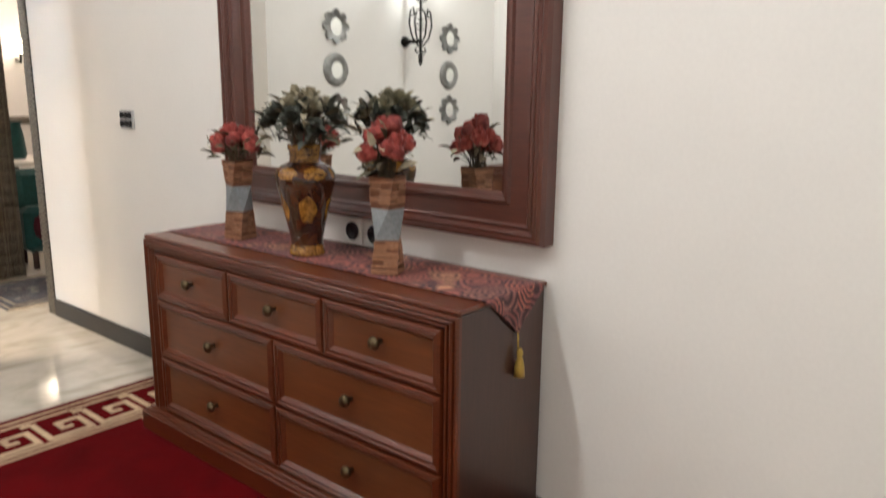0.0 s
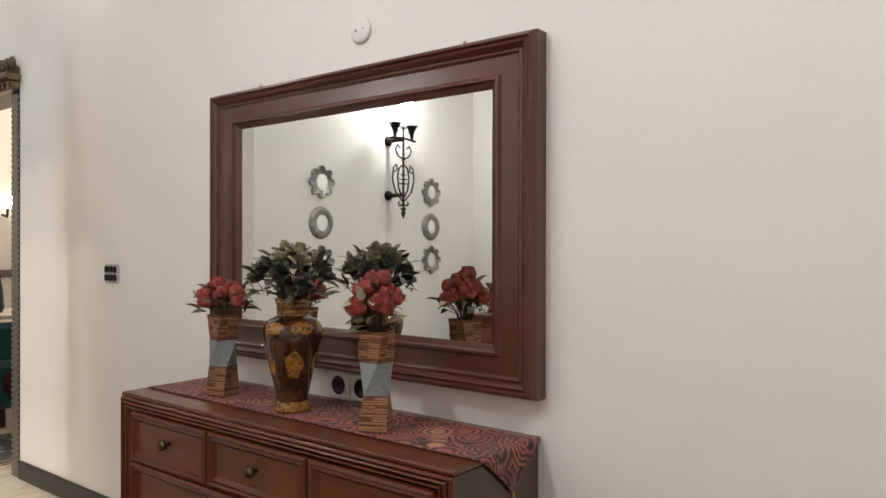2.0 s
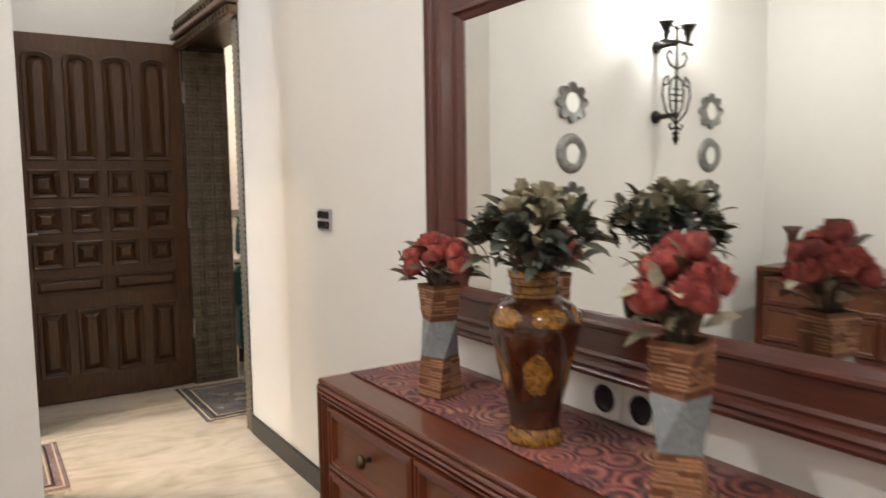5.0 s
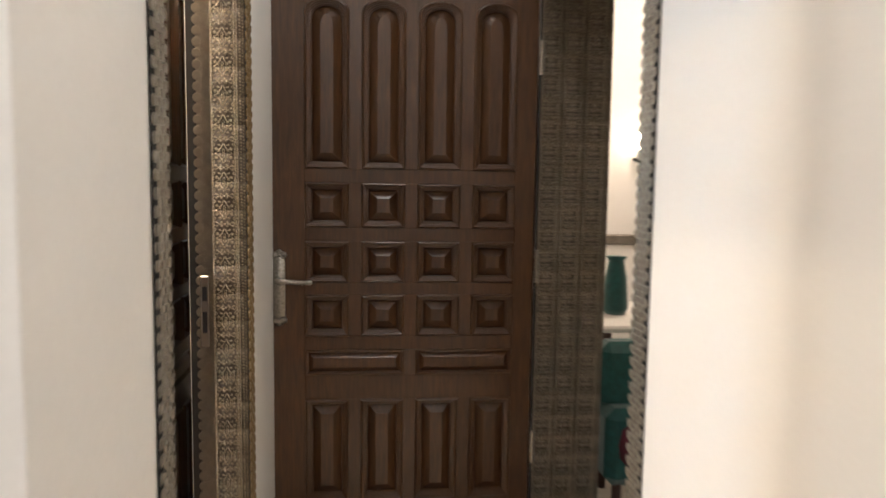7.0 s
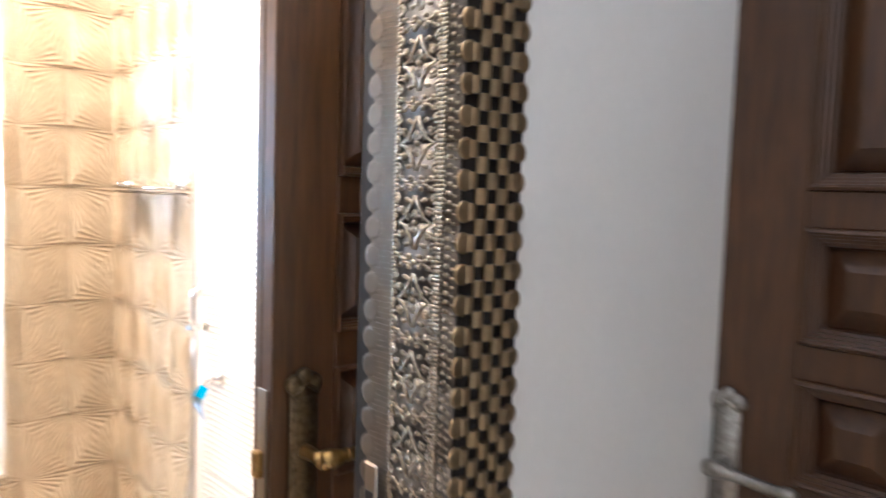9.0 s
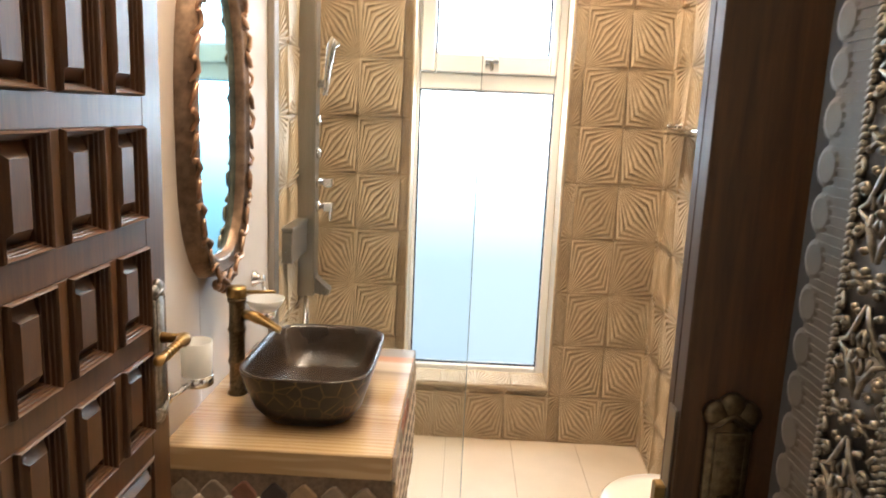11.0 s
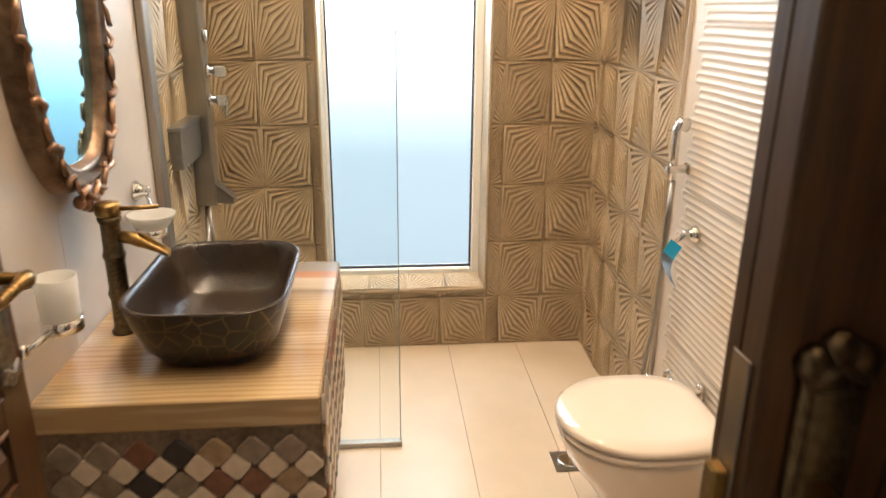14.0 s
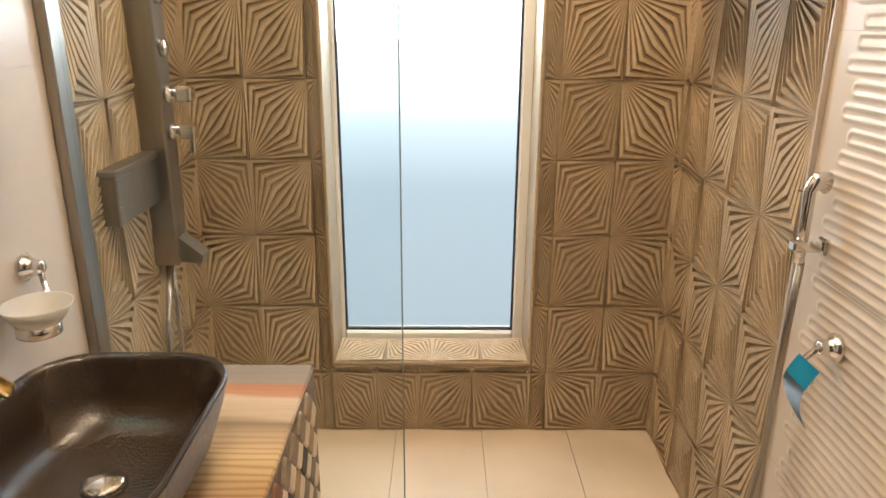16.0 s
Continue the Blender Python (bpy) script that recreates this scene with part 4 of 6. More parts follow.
def mosaic(parent, origin, u, width, height):
    d = 0.0318
    rnd = random.Random(5)
    for j in range(1, int(height / d)):
        for i in range(1, int(width / d)):
            if (i + j) % 2:
                continue
            pale = (j // 1) % 2 == 0
            me = rnd.choice(PALE if pale else CHIPS)
            o = Vector(origin) + Vector(u) * d * i + Vector((0, 0, 1)) * d * j
            piece("stone_chip", me, parent, basis(o, u, (0, 0, 1)) @ pose(0, 0, 0, 0, 0, rnd.choice((0, 90, 180, 270)) + rnd.uniform(-3, 3)))


mosaic(van, (VX1, BY0 + 0.012, VZ0 - 0.008), (0, 1, 0), VY1 - BY0 + 0.01, VZ1 - VZ0 + 0.018)
part("side_bed", boxes((VX0, VX1, VY1 - 0.001, VY1 + 0.0015, VZ0, 0.664)), MOSAIC_BED, van)
mosaic(van, (VX1 + 0.01, VY1 + 0.0015, VZ0 - 0.008), (-1, 0, 0), VX1 - VX0 + 0.02, 0.664 - VZ0 + 0.018)


def rrect(cx, cy, a, b, r, z, n=6):
    pts = []
    for sx, sy, a0 in ((1, 1, 0), (-1, 1, 90), (-1, -1, 180), (1, -1, 270)):
        for k in range(n):
            t = radians(a0 + 90 * k / (n - 1))
            pts.append((cx + sx * (a - r) + r * math.cos(t), cy + sy * (b - r) + r * math.sin(t), z))
    return pts


bas = thing("basin", (-0.77, 3.39, 0.668), "dark bronze vessel basin with gold crackled outside on the worktop", "basin")
bc = (-0.77, 3.388)
part("outer_shell", rings(bmesh.new(), [rrect(*bc, 0.138, 0.087, 0.064, 0.6687), rrect(*bc, 0.152, 0.099, 0.074, 0.6717), rrect(*bc, 0.178, 0.123, 0.083, 0.7048), rrect(*bc, 0.197, 0.140, 0.087, 0.7600), rrect(*bc, 0.207, 0.148, 0.090, 0.7950)], cap=(True, False)), CRACKLE, bas, "black glazed outside with gold crackle", True)
part("bowl", rings(bmesh.new(), [rrect(*bc, 0.207, 0.148, 0.090, 0.7950), rrect(*bc, 0.206, 0.147, 0.089, 0.7986), rrect(*bc, 0.200, 0.141, 0.083, 0.7986), rrect(*bc, 0.195, 0.136, 0.081, 0.7904), rrect(*bc, 0.180, 0.123, 0.078, 0.7416), rrect(*bc, 0.162, 0.107, 0.074, 0.7094), rrect(*bc, 0.129, 0.078, 0.064, 0.6974), rrect(*bc, 0.028, 0.028, 0.026, 0.6942)], cap=(False, True)), GLAZE, bas, "hammered bronze inside", True)
part("drain_plug", lathe([(0.029, 0.6945), (0.029, 0.6995), (0.024, 0.703), (0.004, 0.704)], (bc[0] - 0.022, bc[1] + 0.005, 0), 20), CHROME, bas, "round metal plug", True)

TX, TY, TZ = -0.792, 3.188, 0.668
tap = thing("basin_tap", (TX, TY, TZ), "tall bamboo-shaped antique brass tap on the worktop", "tap")
prof = [(0.024, 0.0005), (0.025, 0.006), (0.0195, 0.012)]
for z in (0.085, 0.165):
    prof += [(0.019, z - 0.012), (0.0215, z - 0.003), (0.0225, z), (0.0215, z + 0.003), (0.019, z + 0.012)]
prof += [(0.0185, 0.230), (0.0225, 0.236), (0.0225, 0.245)]
part("stem", lathe(prof, (TX, TY, TZ), 18), DARK_BRASS, tap, "", True)
part("cap", lathe([(0.023, 0.2455), (0.0245, 0.250), (0.0245, 0.265), (0.022, 0.271), (0.003, 0.272)], (TX, TY, TZ), 18), BRASS, tap, "", True)
part("lever", tube([(TX, TY + 0.015, TZ + 0.258), (TX, TY + 0.095, TZ + 0.262)], [0.005, 0.004], 8), BRASS, tap, "slim brass lever", True)
# the spout is a bamboo cane cut open along its upper side towards the mouth
bm = bmesh.new()
loops = []
for q, (dy, dz, r, cut) in enumerate(((0.010, 0.203, 0.0125, 0), (0.035, 0.200, 0.0135, 0), (0.048, 0.196, 0.0155, 0), (0.055, 0.194, 0.0145, 40), (0.085, 0.183, 0.0150, 85), (0.105, 0.174, 0.0155, 105))):
    lp = []
    for side, rad in ((1, r), (-1, r * 0.8)):
        for k in range(11):
            a = radians(90 + cut + (360 - 2 * cut) * (k if side > 0 else 10 - k) / 10)
            lp.append((TX + rad * math.cos(a), TY + dy, TZ + dz + rad * math.sin(a)))
    loops.append(lp)
part("spout", rings(bm, loops), BRASS, tap, "brass bamboo spout cut open at its mouth", True)

# gilt mirror over the basin
om = thing("ornate_mirror", (-0.81, BY0, 1.32), "oval wall mirror in a gilded carved scroll frame", "mirror")
OC = (-0.81, 1.333)


def oval(s, y, n=56, wob=0.0):
    pts = []
    for k in range(n):
        a = 2 * math.pi * k / n
        r = 1 + 0.045 * math.cos(4 * a + math.pi) + wob * math.sin(9 * a)
        pts.append((OC[0] + (0.158 + s) * r * math.cos(a), y, OC[1] + (0.338 + s) * r * math.sin(a)))
    return pts


part("glass", rings(bmesh.new(), [oval(0.012, BY0 + 0.012), oval(0.012, BY0 + 0.018)]), MIRROR_TINT, om, "mirror glass with a pale blue tint")
part("frame", rings(bmesh.new(), [oval(-0.004, BY0 + 0.0175), oval(0.003, BY0 + 0.034), oval(0.012, BY0 + 0.04), oval(0.02, BY0 + 0.032), oval(0.03, BY0 + 0.044), oval(0.044, BY0 + 0.036, wob=0.006), oval(0.052, BY0 + 0.001, wob=0.006)], cap=(False, False)), BRONZE_CARVE, om, "dark bronze moulded frame", True)
rnd = random.Random(3)
for k in range(46):
    a = 2 * math.pi * k / 46
    cx, cz = OC[0] + 0.197 * math.cos(a), OC[1] + 0.377 * math.sin(a)
    tx, tz = -math.sin(a), math.cos(a)
    s = 1 if k % 2 else -1
    q = rnd.uniform(0.6, 0.95)
    u, v = math.cos(a) * s, math.sin(a) * s
    bm = tube([(cx - tx * 0.034 * q, BY0 + 0.034, cz - tz * 0.034 * q), (cx + u * 0.010, BY0 + 0.047, cz + v * 0.010), (cx + tx * 0.026 * q, BY0 + 0.046, cz + tz * 0.026 * q),
               (cx + tx * 0.03 * q - u * 0.010, BY0 + 0.044, cz + tz * 0.03 * q - v * 0.010), (cx + tx * 0.02 * q - u * 0.013, BY0 + 0.043, cz + tz * 0.02 * q - v * 0.013)], [0.004, 0.008 * q, 0.0075 * q, 0.006, 0.004], 7)
    part("scroll", bm, GILT, om, "gilded acanthus scroll", True)
for k in range(11):
    a = radians(35 + 11 * k)
    for rr, sz in ((0.10, 0.02), (0.14, 0.017)):
        part("crest_flower", ball(bmesh.new(), (OC[0] + rr * 1.25 * math.cos(a) + rnd.uniform(-0.008, 0.008), BY0 + 0.035, OC[1] + 0.305 + rr * math.sin(a)), sz, 2, (1, 0.8, 1.3)), GILT, om, "carved gilded flower", True)
for k in range(5):
    part("crest_flower", ball(bmesh.new(), (OC[0] - 0.05 + 0.025 * k, BY0 + 0.032, OC[1] - 0.385 - 0.010 * (2 - abs(k - 2))), 0.014, 2, (1, 0.8, 1)), GILT, om, "carved gilded flower", True)


def rosette(at, facing, parent):
    return part("rosette", lathe([(0.024, 0.0005), (0.026, 0.006), (0.018, 0.014), (0.012, 0.03), (0.014, 0.034), (0.008, 0.038)] if facing > 0 else
                                 [(0.024, -0.0005), (0.026, -0.006), (0.018, -0.014), (0.012, -0.03), (0.014, -0.034), (0.008, -0.038)], at, 14, "y"), CHROME, parent, "faceted chrome wall rosette", True)


tm = thing("tumbler_holder", (-0.52, BY0, 0.80), "frosted glass tumbler in a chrome ring on the wall", "tumbler holder")
rosette((-0.47, BY0, 0.785), 1, tm)
part("arm", tube([(-0.47, BY0 + 0.03, 0.785), (-0.49, BY0 + 0.045, 0.79), (-0.515, BY0 + 0.053, 0.796)], 0.006, 8), CHROME, tm, "", True)
part("ring", lathe([(0.031, 0.786), (0.033, 0.786), (0.033, 0.808), (0.031, 0.808)], (-0.55, BY0 + 0.06, 0), 20, cap=(False, False)), CHROME, tm, "", True)
part("tumbler", lathe([(0.003, 0.784), (0.028, 0.785), (0.0305, 0.81), (0.033, 0.880), (0.031, 0.880), (0.028, 0.81), (0.003, 0.793)], (-0.55, BY0 + 0.06, 0), 20), FROST, tm, "frosted glass tumbler", True)
sd = thing("soap_dish", (-1.12, BY0, 0.83), "frosted glass soap dish on a chrome wall holder", "soap dish")
rosette((-1.15, BY0, 0.872), 1, sd)
part("ring", lathe([(0.033, 0.783), (0.035, 0.783), (0.035, 0.803), (0.033, 0.803)], (-1.075, BY0 + 0.055, 0), 20, cap=(False, False)), CHROME, sd, "", True)
part("arm", tube([(-1.15, BY0 + 0.03, 0.864), (-1.135, BY0 + 0.045, 0.82), (-1.11, BY0 + 0.052, 0.795)], 0.005, 8), CHROME, sd, "", True)
part("dish", lathe([(0.003, 0.792), (0.028, 0.796), (0.044, 0.815), (0.056, 0.836), (0.053, 0.836), (0.042, 0.818), (0.003, 0.802)], (-1.075, BY0 + 0.058, 0), 24), FROST, sd, "frosted glass dish", True)

# glass screen behind the vanity
gs = thing("shower_screen", (-1.344, 3.43, 0), "frameless clear glass shower screen in steel channels", "shower screen")
part("glass_panel", boxes((-1.3465, -1.3415, BY0 + 0.012, 3.757, 0.012, 1.90)), CLEAR, gs, "clear glass panel").visible_shadow = False
part("glass_edge", boxes((-1.3465, -1.3415, 3.7572, 3.760, 0.012, 1.90)), plain("green_glass_edge", (0.26, 0.30, 0.29), 0.2, var=0.1, bumpy=0), gs, "polished green-grey glass edge")
part("wall_channel", boxes((-1.372, -1.318, BY0 + 0.0005, BY0 + 0.022, 0.0, 1.91), bevel=0.003), STEEL, gs)
part("floor_channel", boxes((-1.357, -1.331, BY0 + 0.022, 3.763, 0.0005, 0.018), bevel=0.002), STEEL, gs)
part("head_rail", boxes((-1.357, -1.331, BY0 + 0.022, 3.615, 1.90, 1.925), bevel=0.003), STEEL, gs)

# shower column
CX0, CX1, CF = -1.740, -1.668, BY0 + 0.074
sp = thing("shower_column", (-1.704, BY0, 1.3), "brushed steel shower column with taps, jets and hand shower", "shower column")
part("body", boxes((CX0, CX1, BY0 + 0.0005, CF, 0.69, 1.93), bevel=0.004), STEEL, sp)
for z in (1.21, 1.325):
    part("jet", lathe([(0.021, 0.0), (0.021, 0.010), (0.014, 0.014), (0.004, 0.012)], (-1.704, CF, z), 14, "y"), CHROME, sp, "round chrome body jet", True)
for z in (1.105, 1.018):
    part("tap_valve", lathe([(0.020, 0.0), (0.020, 0.008), (0.011, 0.010), (0.011, 0.028), (0.004, 0.029)], (-1.704, CF, z), 14, "y"), CHROME, sp, "", True)
    part("lever", boxes((-1.722, -1.686, CF + 0.026, CF + 0.062, z - 0.017, z + 0.017), bevel=0.003), CHROME, sp, "square chrome tap lever")
part("lever_tail", boxes((-1.708, -1.700, CF + 0.045, CF + 0.055, 0.965, 1.001), bevel=0.002), CHROME, sp)
part("shelf_box", boxes((-1.667, -1.440, BY0 + 0.006, BY0 + 0.048, 0.857, 0.962), (-1.667, -1.436, BY0 + 0.004, BY0 + 0.052, 0.962, 0.978), bevel=0.003), STEEL, sp, "steel soap box")
v = [(-1.732, CF - 0.004, 0.765), (-1.676, CF - 0.004, 0.765), (-1.676, CF - 0.004, 0.700), (-1.732, CF - 0.004, 0.700)]
w_ = [(-1.728, CF + 0.055, 0.712), (-1.680, CF + 0.055, 0.712), (-1.680, CF + 0.050, 0.692), (-1.728, CF + 0.050, 0.692)]
part("spout", rings(bmesh.new(), [v, w_]), STEEL, sp)
part("shower_holder", boxes((-1.716, -1.692, CF, CF + 0.03, 1.435, 1.465), bevel=0.004), CHROME, sp)
part("hand_shower", tube([(-1.704, CF + 0.026, 1.41), (-1.704, CF + 0.034, 1.50), (-1.704, CF + 0.046, 1.58), (-1.704, CF + 0.062, 1.60)], [0.010, 0.011, 0.017, 0.024], 10), CHROME, sp, "chrome hand shower", True)
hose = tube([(-1.70, BY0 + 0.04, 0.69), (-1.695, BY0 + 0.045, 0.60), (-1.68, BY0 + 0.05, 0.45), (-1.65, BY0 + 0.06, 0.30), (-1.60, BY0 + 0.07, 0.24), (-1.56, BY0 + 0.06, 0.32), (-1.60, BY0 + 0.05, 0.52), (-1.685, BY0 + 0.04, 0.69)], 0.007, 8)
part("hose", hose, CHROME, sp, "ribbed steel hose", True)

# toilet
wc = thing("toilet", (-0.868, 4.33, 0), "ivory porcelain back-to-wall toilet with closed lid", "toilet")


def egg(cx, y0, y1, w, z, n=28):
    """Outline rounded at y0, squarer at y1."""
    pts = []
    for k in range(n):
        a = 2 * math.pi * k / n
        c, s = math.cos(a), math.sin(a)
        yy = (y0 + y1) / 2 + (y1 - y0) / 2 * (s if s < 0 else abs(s) ** 0.6)
        xx = cx + w * (abs(c) ** (1.0 if s < 0 else 0.55)) * (1 if c > 0 else -1)
        pts.append((xx, yy, z))
    return pts


WX = -0.868
part("bowl", rings(bmesh.new(), [egg(WX, 4.253, BY1 - 0.002, 0.098, 0.0005), egg(WX, 4.262, BY1 - 0.002, 0.093, 0.0552), egg(WX, 4.248, BY1 - 0.002, 0.102, 0.1288), egg(WX, 4.201, BY1 - 0.002, 0.135, 0.2024), egg(WX, 4.148, BY1 - 0.002, 0.163, 0.2760), egg(WX, 4.128, BY1 - 0.002, 0.172, 0.3312), egg(WX, 4.126, BY1 - 0.002, 0.173, 0.3450)]), PORCELAIN, wc, "", True)
part("seat", rings(bmesh.new(), [egg(WX, 4.124, BY1 - 0.03, 0.173, 0.3478), egg(WX, 4.120, BY1 - 0.03, 0.177, 0.3524), egg(WX, 4.120, BY1 - 0.03, 0.177, 0.3606), egg(WX, 4.125, BY1 - 0.03, 0.173, 0.3643)]), PORCELAIN, wc, "", True)
part("lid", rings(bmesh.new(), [egg(WX, 4.124, BY1 - 0.03, 0.173, 0.3671), egg(WX, 4.118, BY1 - 0.03, 0.178, 0.3717), egg(WX, 4.118, BY1 - 0.03, 0.178, 0.3809), egg(WX, 4.126, BY1 - 0.036, 0.171, 0.3873), egg(WX, 4.167, BY1 - 0.07, 0.130, 0.3905)]), PORCELAIN, wc, "ivory closed lid", True)
for dx in (-0.075, 0.075):
    part("lid_hinge", lathe([(0.012, 0.365), (0.012, 0.402), (0.008, 0.406)], (WX + dx, BY1 - 0.018, 0), 12), CHROME, wc, "chrome lid hinge", True)
fp = thing("flush_plate", (-0.73, BY1 - 0.006, 0.96), "wall flush plate with one button, its blue reflection painted in", "flush plate")
part("plate", boxes((-0.845, -0.625, BY1 - 0.018, BY1 - 0.0065, 0.888, 1.025), bevel=0.006), PALE_BLUE, fp)
part("button", boxes((-0.820, -0.690, BY1 - 0.024, BY1 - 0.018, 0.912, 0.985), bevel=0.003), PALE_BLUE, fp)
part("button_gap", boxes((-0.823, -0.687, BY1 - 0.0195, BY1 - 0.0182, 0.909, 0.988)), GREY_PLATE, fp)

bd = thing("bidet_sprayer", (-1.20, BY1, 0.95), "chrome bidet sprayer in wall clip with long steel hose", "bidet sprayer")
part("bracket", boxes((-1.216, -1.184, BY1 - 0.012, BY1 - 0.001, 0.885, 0.915), (-1.212, -1.188, BY1 - 0.064, BY1 - 0.012, 0.890, 0.911), bevel=0.004), CHROME, bd)
part("head", tube([(-1.20, BY1 - 0.046, 0.87), (-1.20, BY1 - 0.046, 0.945), (-1.20, BY1 - 0.048, 1.0), (-1.20, BY1 - 0.040, 1.018), (-1.20, BY1 - 0.02, 1.014)], [0.0095, 0.0105, 0.0115, 0.016, 0.020], 14), CHROME, bd, "", True)
part("trigger", boxes((-1.204, -1.196, BY1 - 0.068, BY1 - 0.058, 1.0, 1.0), bevel=0.005), CHROME, bd)
part("hose", tube([(-1.20, BY1 - 0.042, 0.87), (-1.21, BY1 - 0.042, 0.7), (-1.225, BY1 - 0.040, 0.45), (-1.24, BY1 - 0.05, 0.30), (-1.26, BY1 - 0.05, 0.17), (-1.285, BY1 - 0.05, 0.16), (-1.295, BY1 - 0.045, 0.21)], 0.007, 8), STEEL, bd, "ribbed steel hose", True)
part("valve", lathe([(0.024, -0.007), (0.024, -0.015), (0.013, -0.018), (0.013, -0.06), (0.016, -0.07)], (-1.295, BY1, 0.225), 12, "y"), CHROME, bd, "", True)
av = thing("angle_valve", (-1.13, BY1, 0.30), "small chrome angle valve on the wall behind the toilet", "valve")
part("body", lathe([(0.022, -0.007), (0.022, -0.014), (0.011, -0.017), (0.011, -0.05), (0.015, -0.052), (0.015, -0.066)], (-1.13, BY1, 0.30), 12, "y"), CHROME, av, "", True)
part("pipe", tube([(-1.13, BY1 - 0.035, 0.31), (-1.125, BY1 - 0.035, 0.34), (-1.10, BY1 - 0.03, 0.36)], 0.006, 8), CHROME, av, "", True)
tp = thing("paper_holder", (-1.13, BY1, 0.73), "chrome paper holder with glossy blue film on its flap", "paper holder")
rosette((-1.10, BY1 - 0.006, 0.75), -1, tp)
part("arm", tube([(-1.10, BY1 - 0.04, 0.75), (-1.095, BY1 - 0.075, 0.72), (-1.065, BY1 - 0.08, 0.72), (-1.035, BY1 - 0.08, 0.72)], 0.006, 8), CHROME, tp, "", True)

def bent_sheet(rows):
    bm = bmesh.new()
    vs = [[bm.verts.new(p) for p in r] for r in rows]
    for a, b in zip(vs, vs[1:]):
        bm.faces.new((a[0], a[1], b[1], b[0]))
    bmesh.ops.solidify(bm, geom=bm.faces, thickness=0.0015)
    return bm


yy = [BY1 - 0.075 - 0.022 * math.sin(radians(18 * k)) for k in range(11)]
part("flap", bent_sheet([[(-1.093, yy[k], 0.743 - 0.011 * k), (-1.023, yy[k], 0.743 - 0.011 * k)] for k in range(4)]), BLUE_PLASTIC, tp, "glossy blue film on the flap", True)
part("film_curl", bent_sheet([[(-1.093 + 0.0085 * max(0, k - 4), yy[k], 0.743 - 0.011 * k), (-1.023 - 0.0005 * k, yy[k], 0.743 - 0.011 * k)] for k in range(3, 11)]), SLATE_FILM, tp, "grey peeling film curling to a point", True)
sh = thing("glass_shelf", (-1.59, BY1, 1.345), "narrow glass shelf with a chrome rail on the wall", "shelf")
part("glass", boxes((-1.86, -1.32, BY1 - 0.075, BY1 - 0.010, 1.325, 1.332), bevel=0.002), CLEAR, sh)
for x in (-1.84, -1.36):
    part("bracket", lathe([(0.021, -0.007), (0.021, -0.018), (0.012, -0.026), (0.012, -0.06), (0.015, -0.064)], (x, BY1, 1.355), 12, "y"), CHROME, sh, "", True)
part("rail", tube([(-1.87, BY1 - 0.062, 1.345), (-1.32, BY1 - 0.062, 1.345)], 0.005, 8), CHROME, sh, "", True)
fd = thing("floor_drain", (-1.215, 4.262, 0), "square steel floor drain with round cover", "floor drain")
part("plate", boxes((-1.265, -1.165, 4.212, 4.312, 0.0012, 0.004), bevel=0.001), STEEL, fd)
part("cover", lathe([(0.036, 0.0042), (0.036, 0.007), (0.03, 0.008)], (-1.215, 4.262, 0), 20), CHROME, fd, "", True)

# bed in the room behind the toilet wall
bed = thing("bed", (-1.2, 6.4, 0), "bed with blue and yellow striped bedding and dark pillow", "bed")
part("mattress", boxes((-2.3, -0.35, 5.75, 7.3, 0.25, 0.5), bevel=0.05), LINEN, bed)
part("base", boxes((-2.3, -0.35, 5.8, 7.3, 0.0, 0.25), bevel=0.01), DRESSER_DARK, bed)
YEL = plain("yellow_cotton", (0.62, 0.40, 0.10), 0.85, var=0.15)
BLU = plain("blue_cotton", (0.03, 0.08, 0.30), 0.85, var=0.2)
part("yellow_cover", boxes((-2.28, -0.37, 5.735, 5.76, 0.12, 0.42), bevel=0.008), YEL, bed, "yellow cotton cover")
part("blue_band", boxes((-2.28, -0.37, 5.732, 6.0, 0.42, 0.53), bevel=0.02), BLU, bed, "dark blue cotton band")
part("white_band", boxes((-2.28, -0.37, 6.0, 6.3, 0.45, 0.545), bevel=0.02), LINEN, bed)
part("blue_band", boxes((-2.28, -0.37, 6.3, 6.6, 0.45, 0.55), bevel=0.02), BLU, bed, "dark blue cotton band")
part("pillow", ball(bmesh.new(), (-1.3, 6.85, 0.60), 0.3, 3, (1.3, 0.7, 0.4)), BLACK_PLASTIC, bed, "dark pillow", True)

# ---- room beyond the dresser wall ----
tb = thing("side_table", (2.05, 5.0, 0), "low table with white cloth in the next room", "table")
part("tabletop", boxes((1.85, 2.7, 4.85, 5.5, 0.70, 0.73), bevel=0.01), LINEN, tb)
for x in (1.9, 2.65):
    for y in (4.9, 5.45):
        part("leg", tube([(x, y, 0.0), (x, y, 0.70)], [0.018, 0.024], 8), DRESSER_DARK, tb)
vs_ = single("teal_vase", lathe([(0.045, 0.7305), (0.06, 0.76), (0.05, 0.9), (0.035, 0.98), (0.05, 1.0)], (2.02, 5.15, 0), 18), TEAL, "tall teal ceramic vase on the side table", "vase", smooth=True)
ac = thing("armchair", (2.1, 4.68, 0), "teal velvet armchair with maroon cushion", "armchair")
part("seat", boxes((1.82, 2.5, 4.6, 4.83, 0.12, 0.44), bevel=0.04), TEAL, ac)
part("backrest", boxes((1.82, 2.5, 4.70, 4.84, 0.40, 0.69), bevel=0.04), TEAL, ac)
part("cushion", ball(bmesh.new(), (1.98, 4.60, 0.30), 0.12, 2, (1, 0.4, 1)), MAROON, ac, "maroon cushion", True)
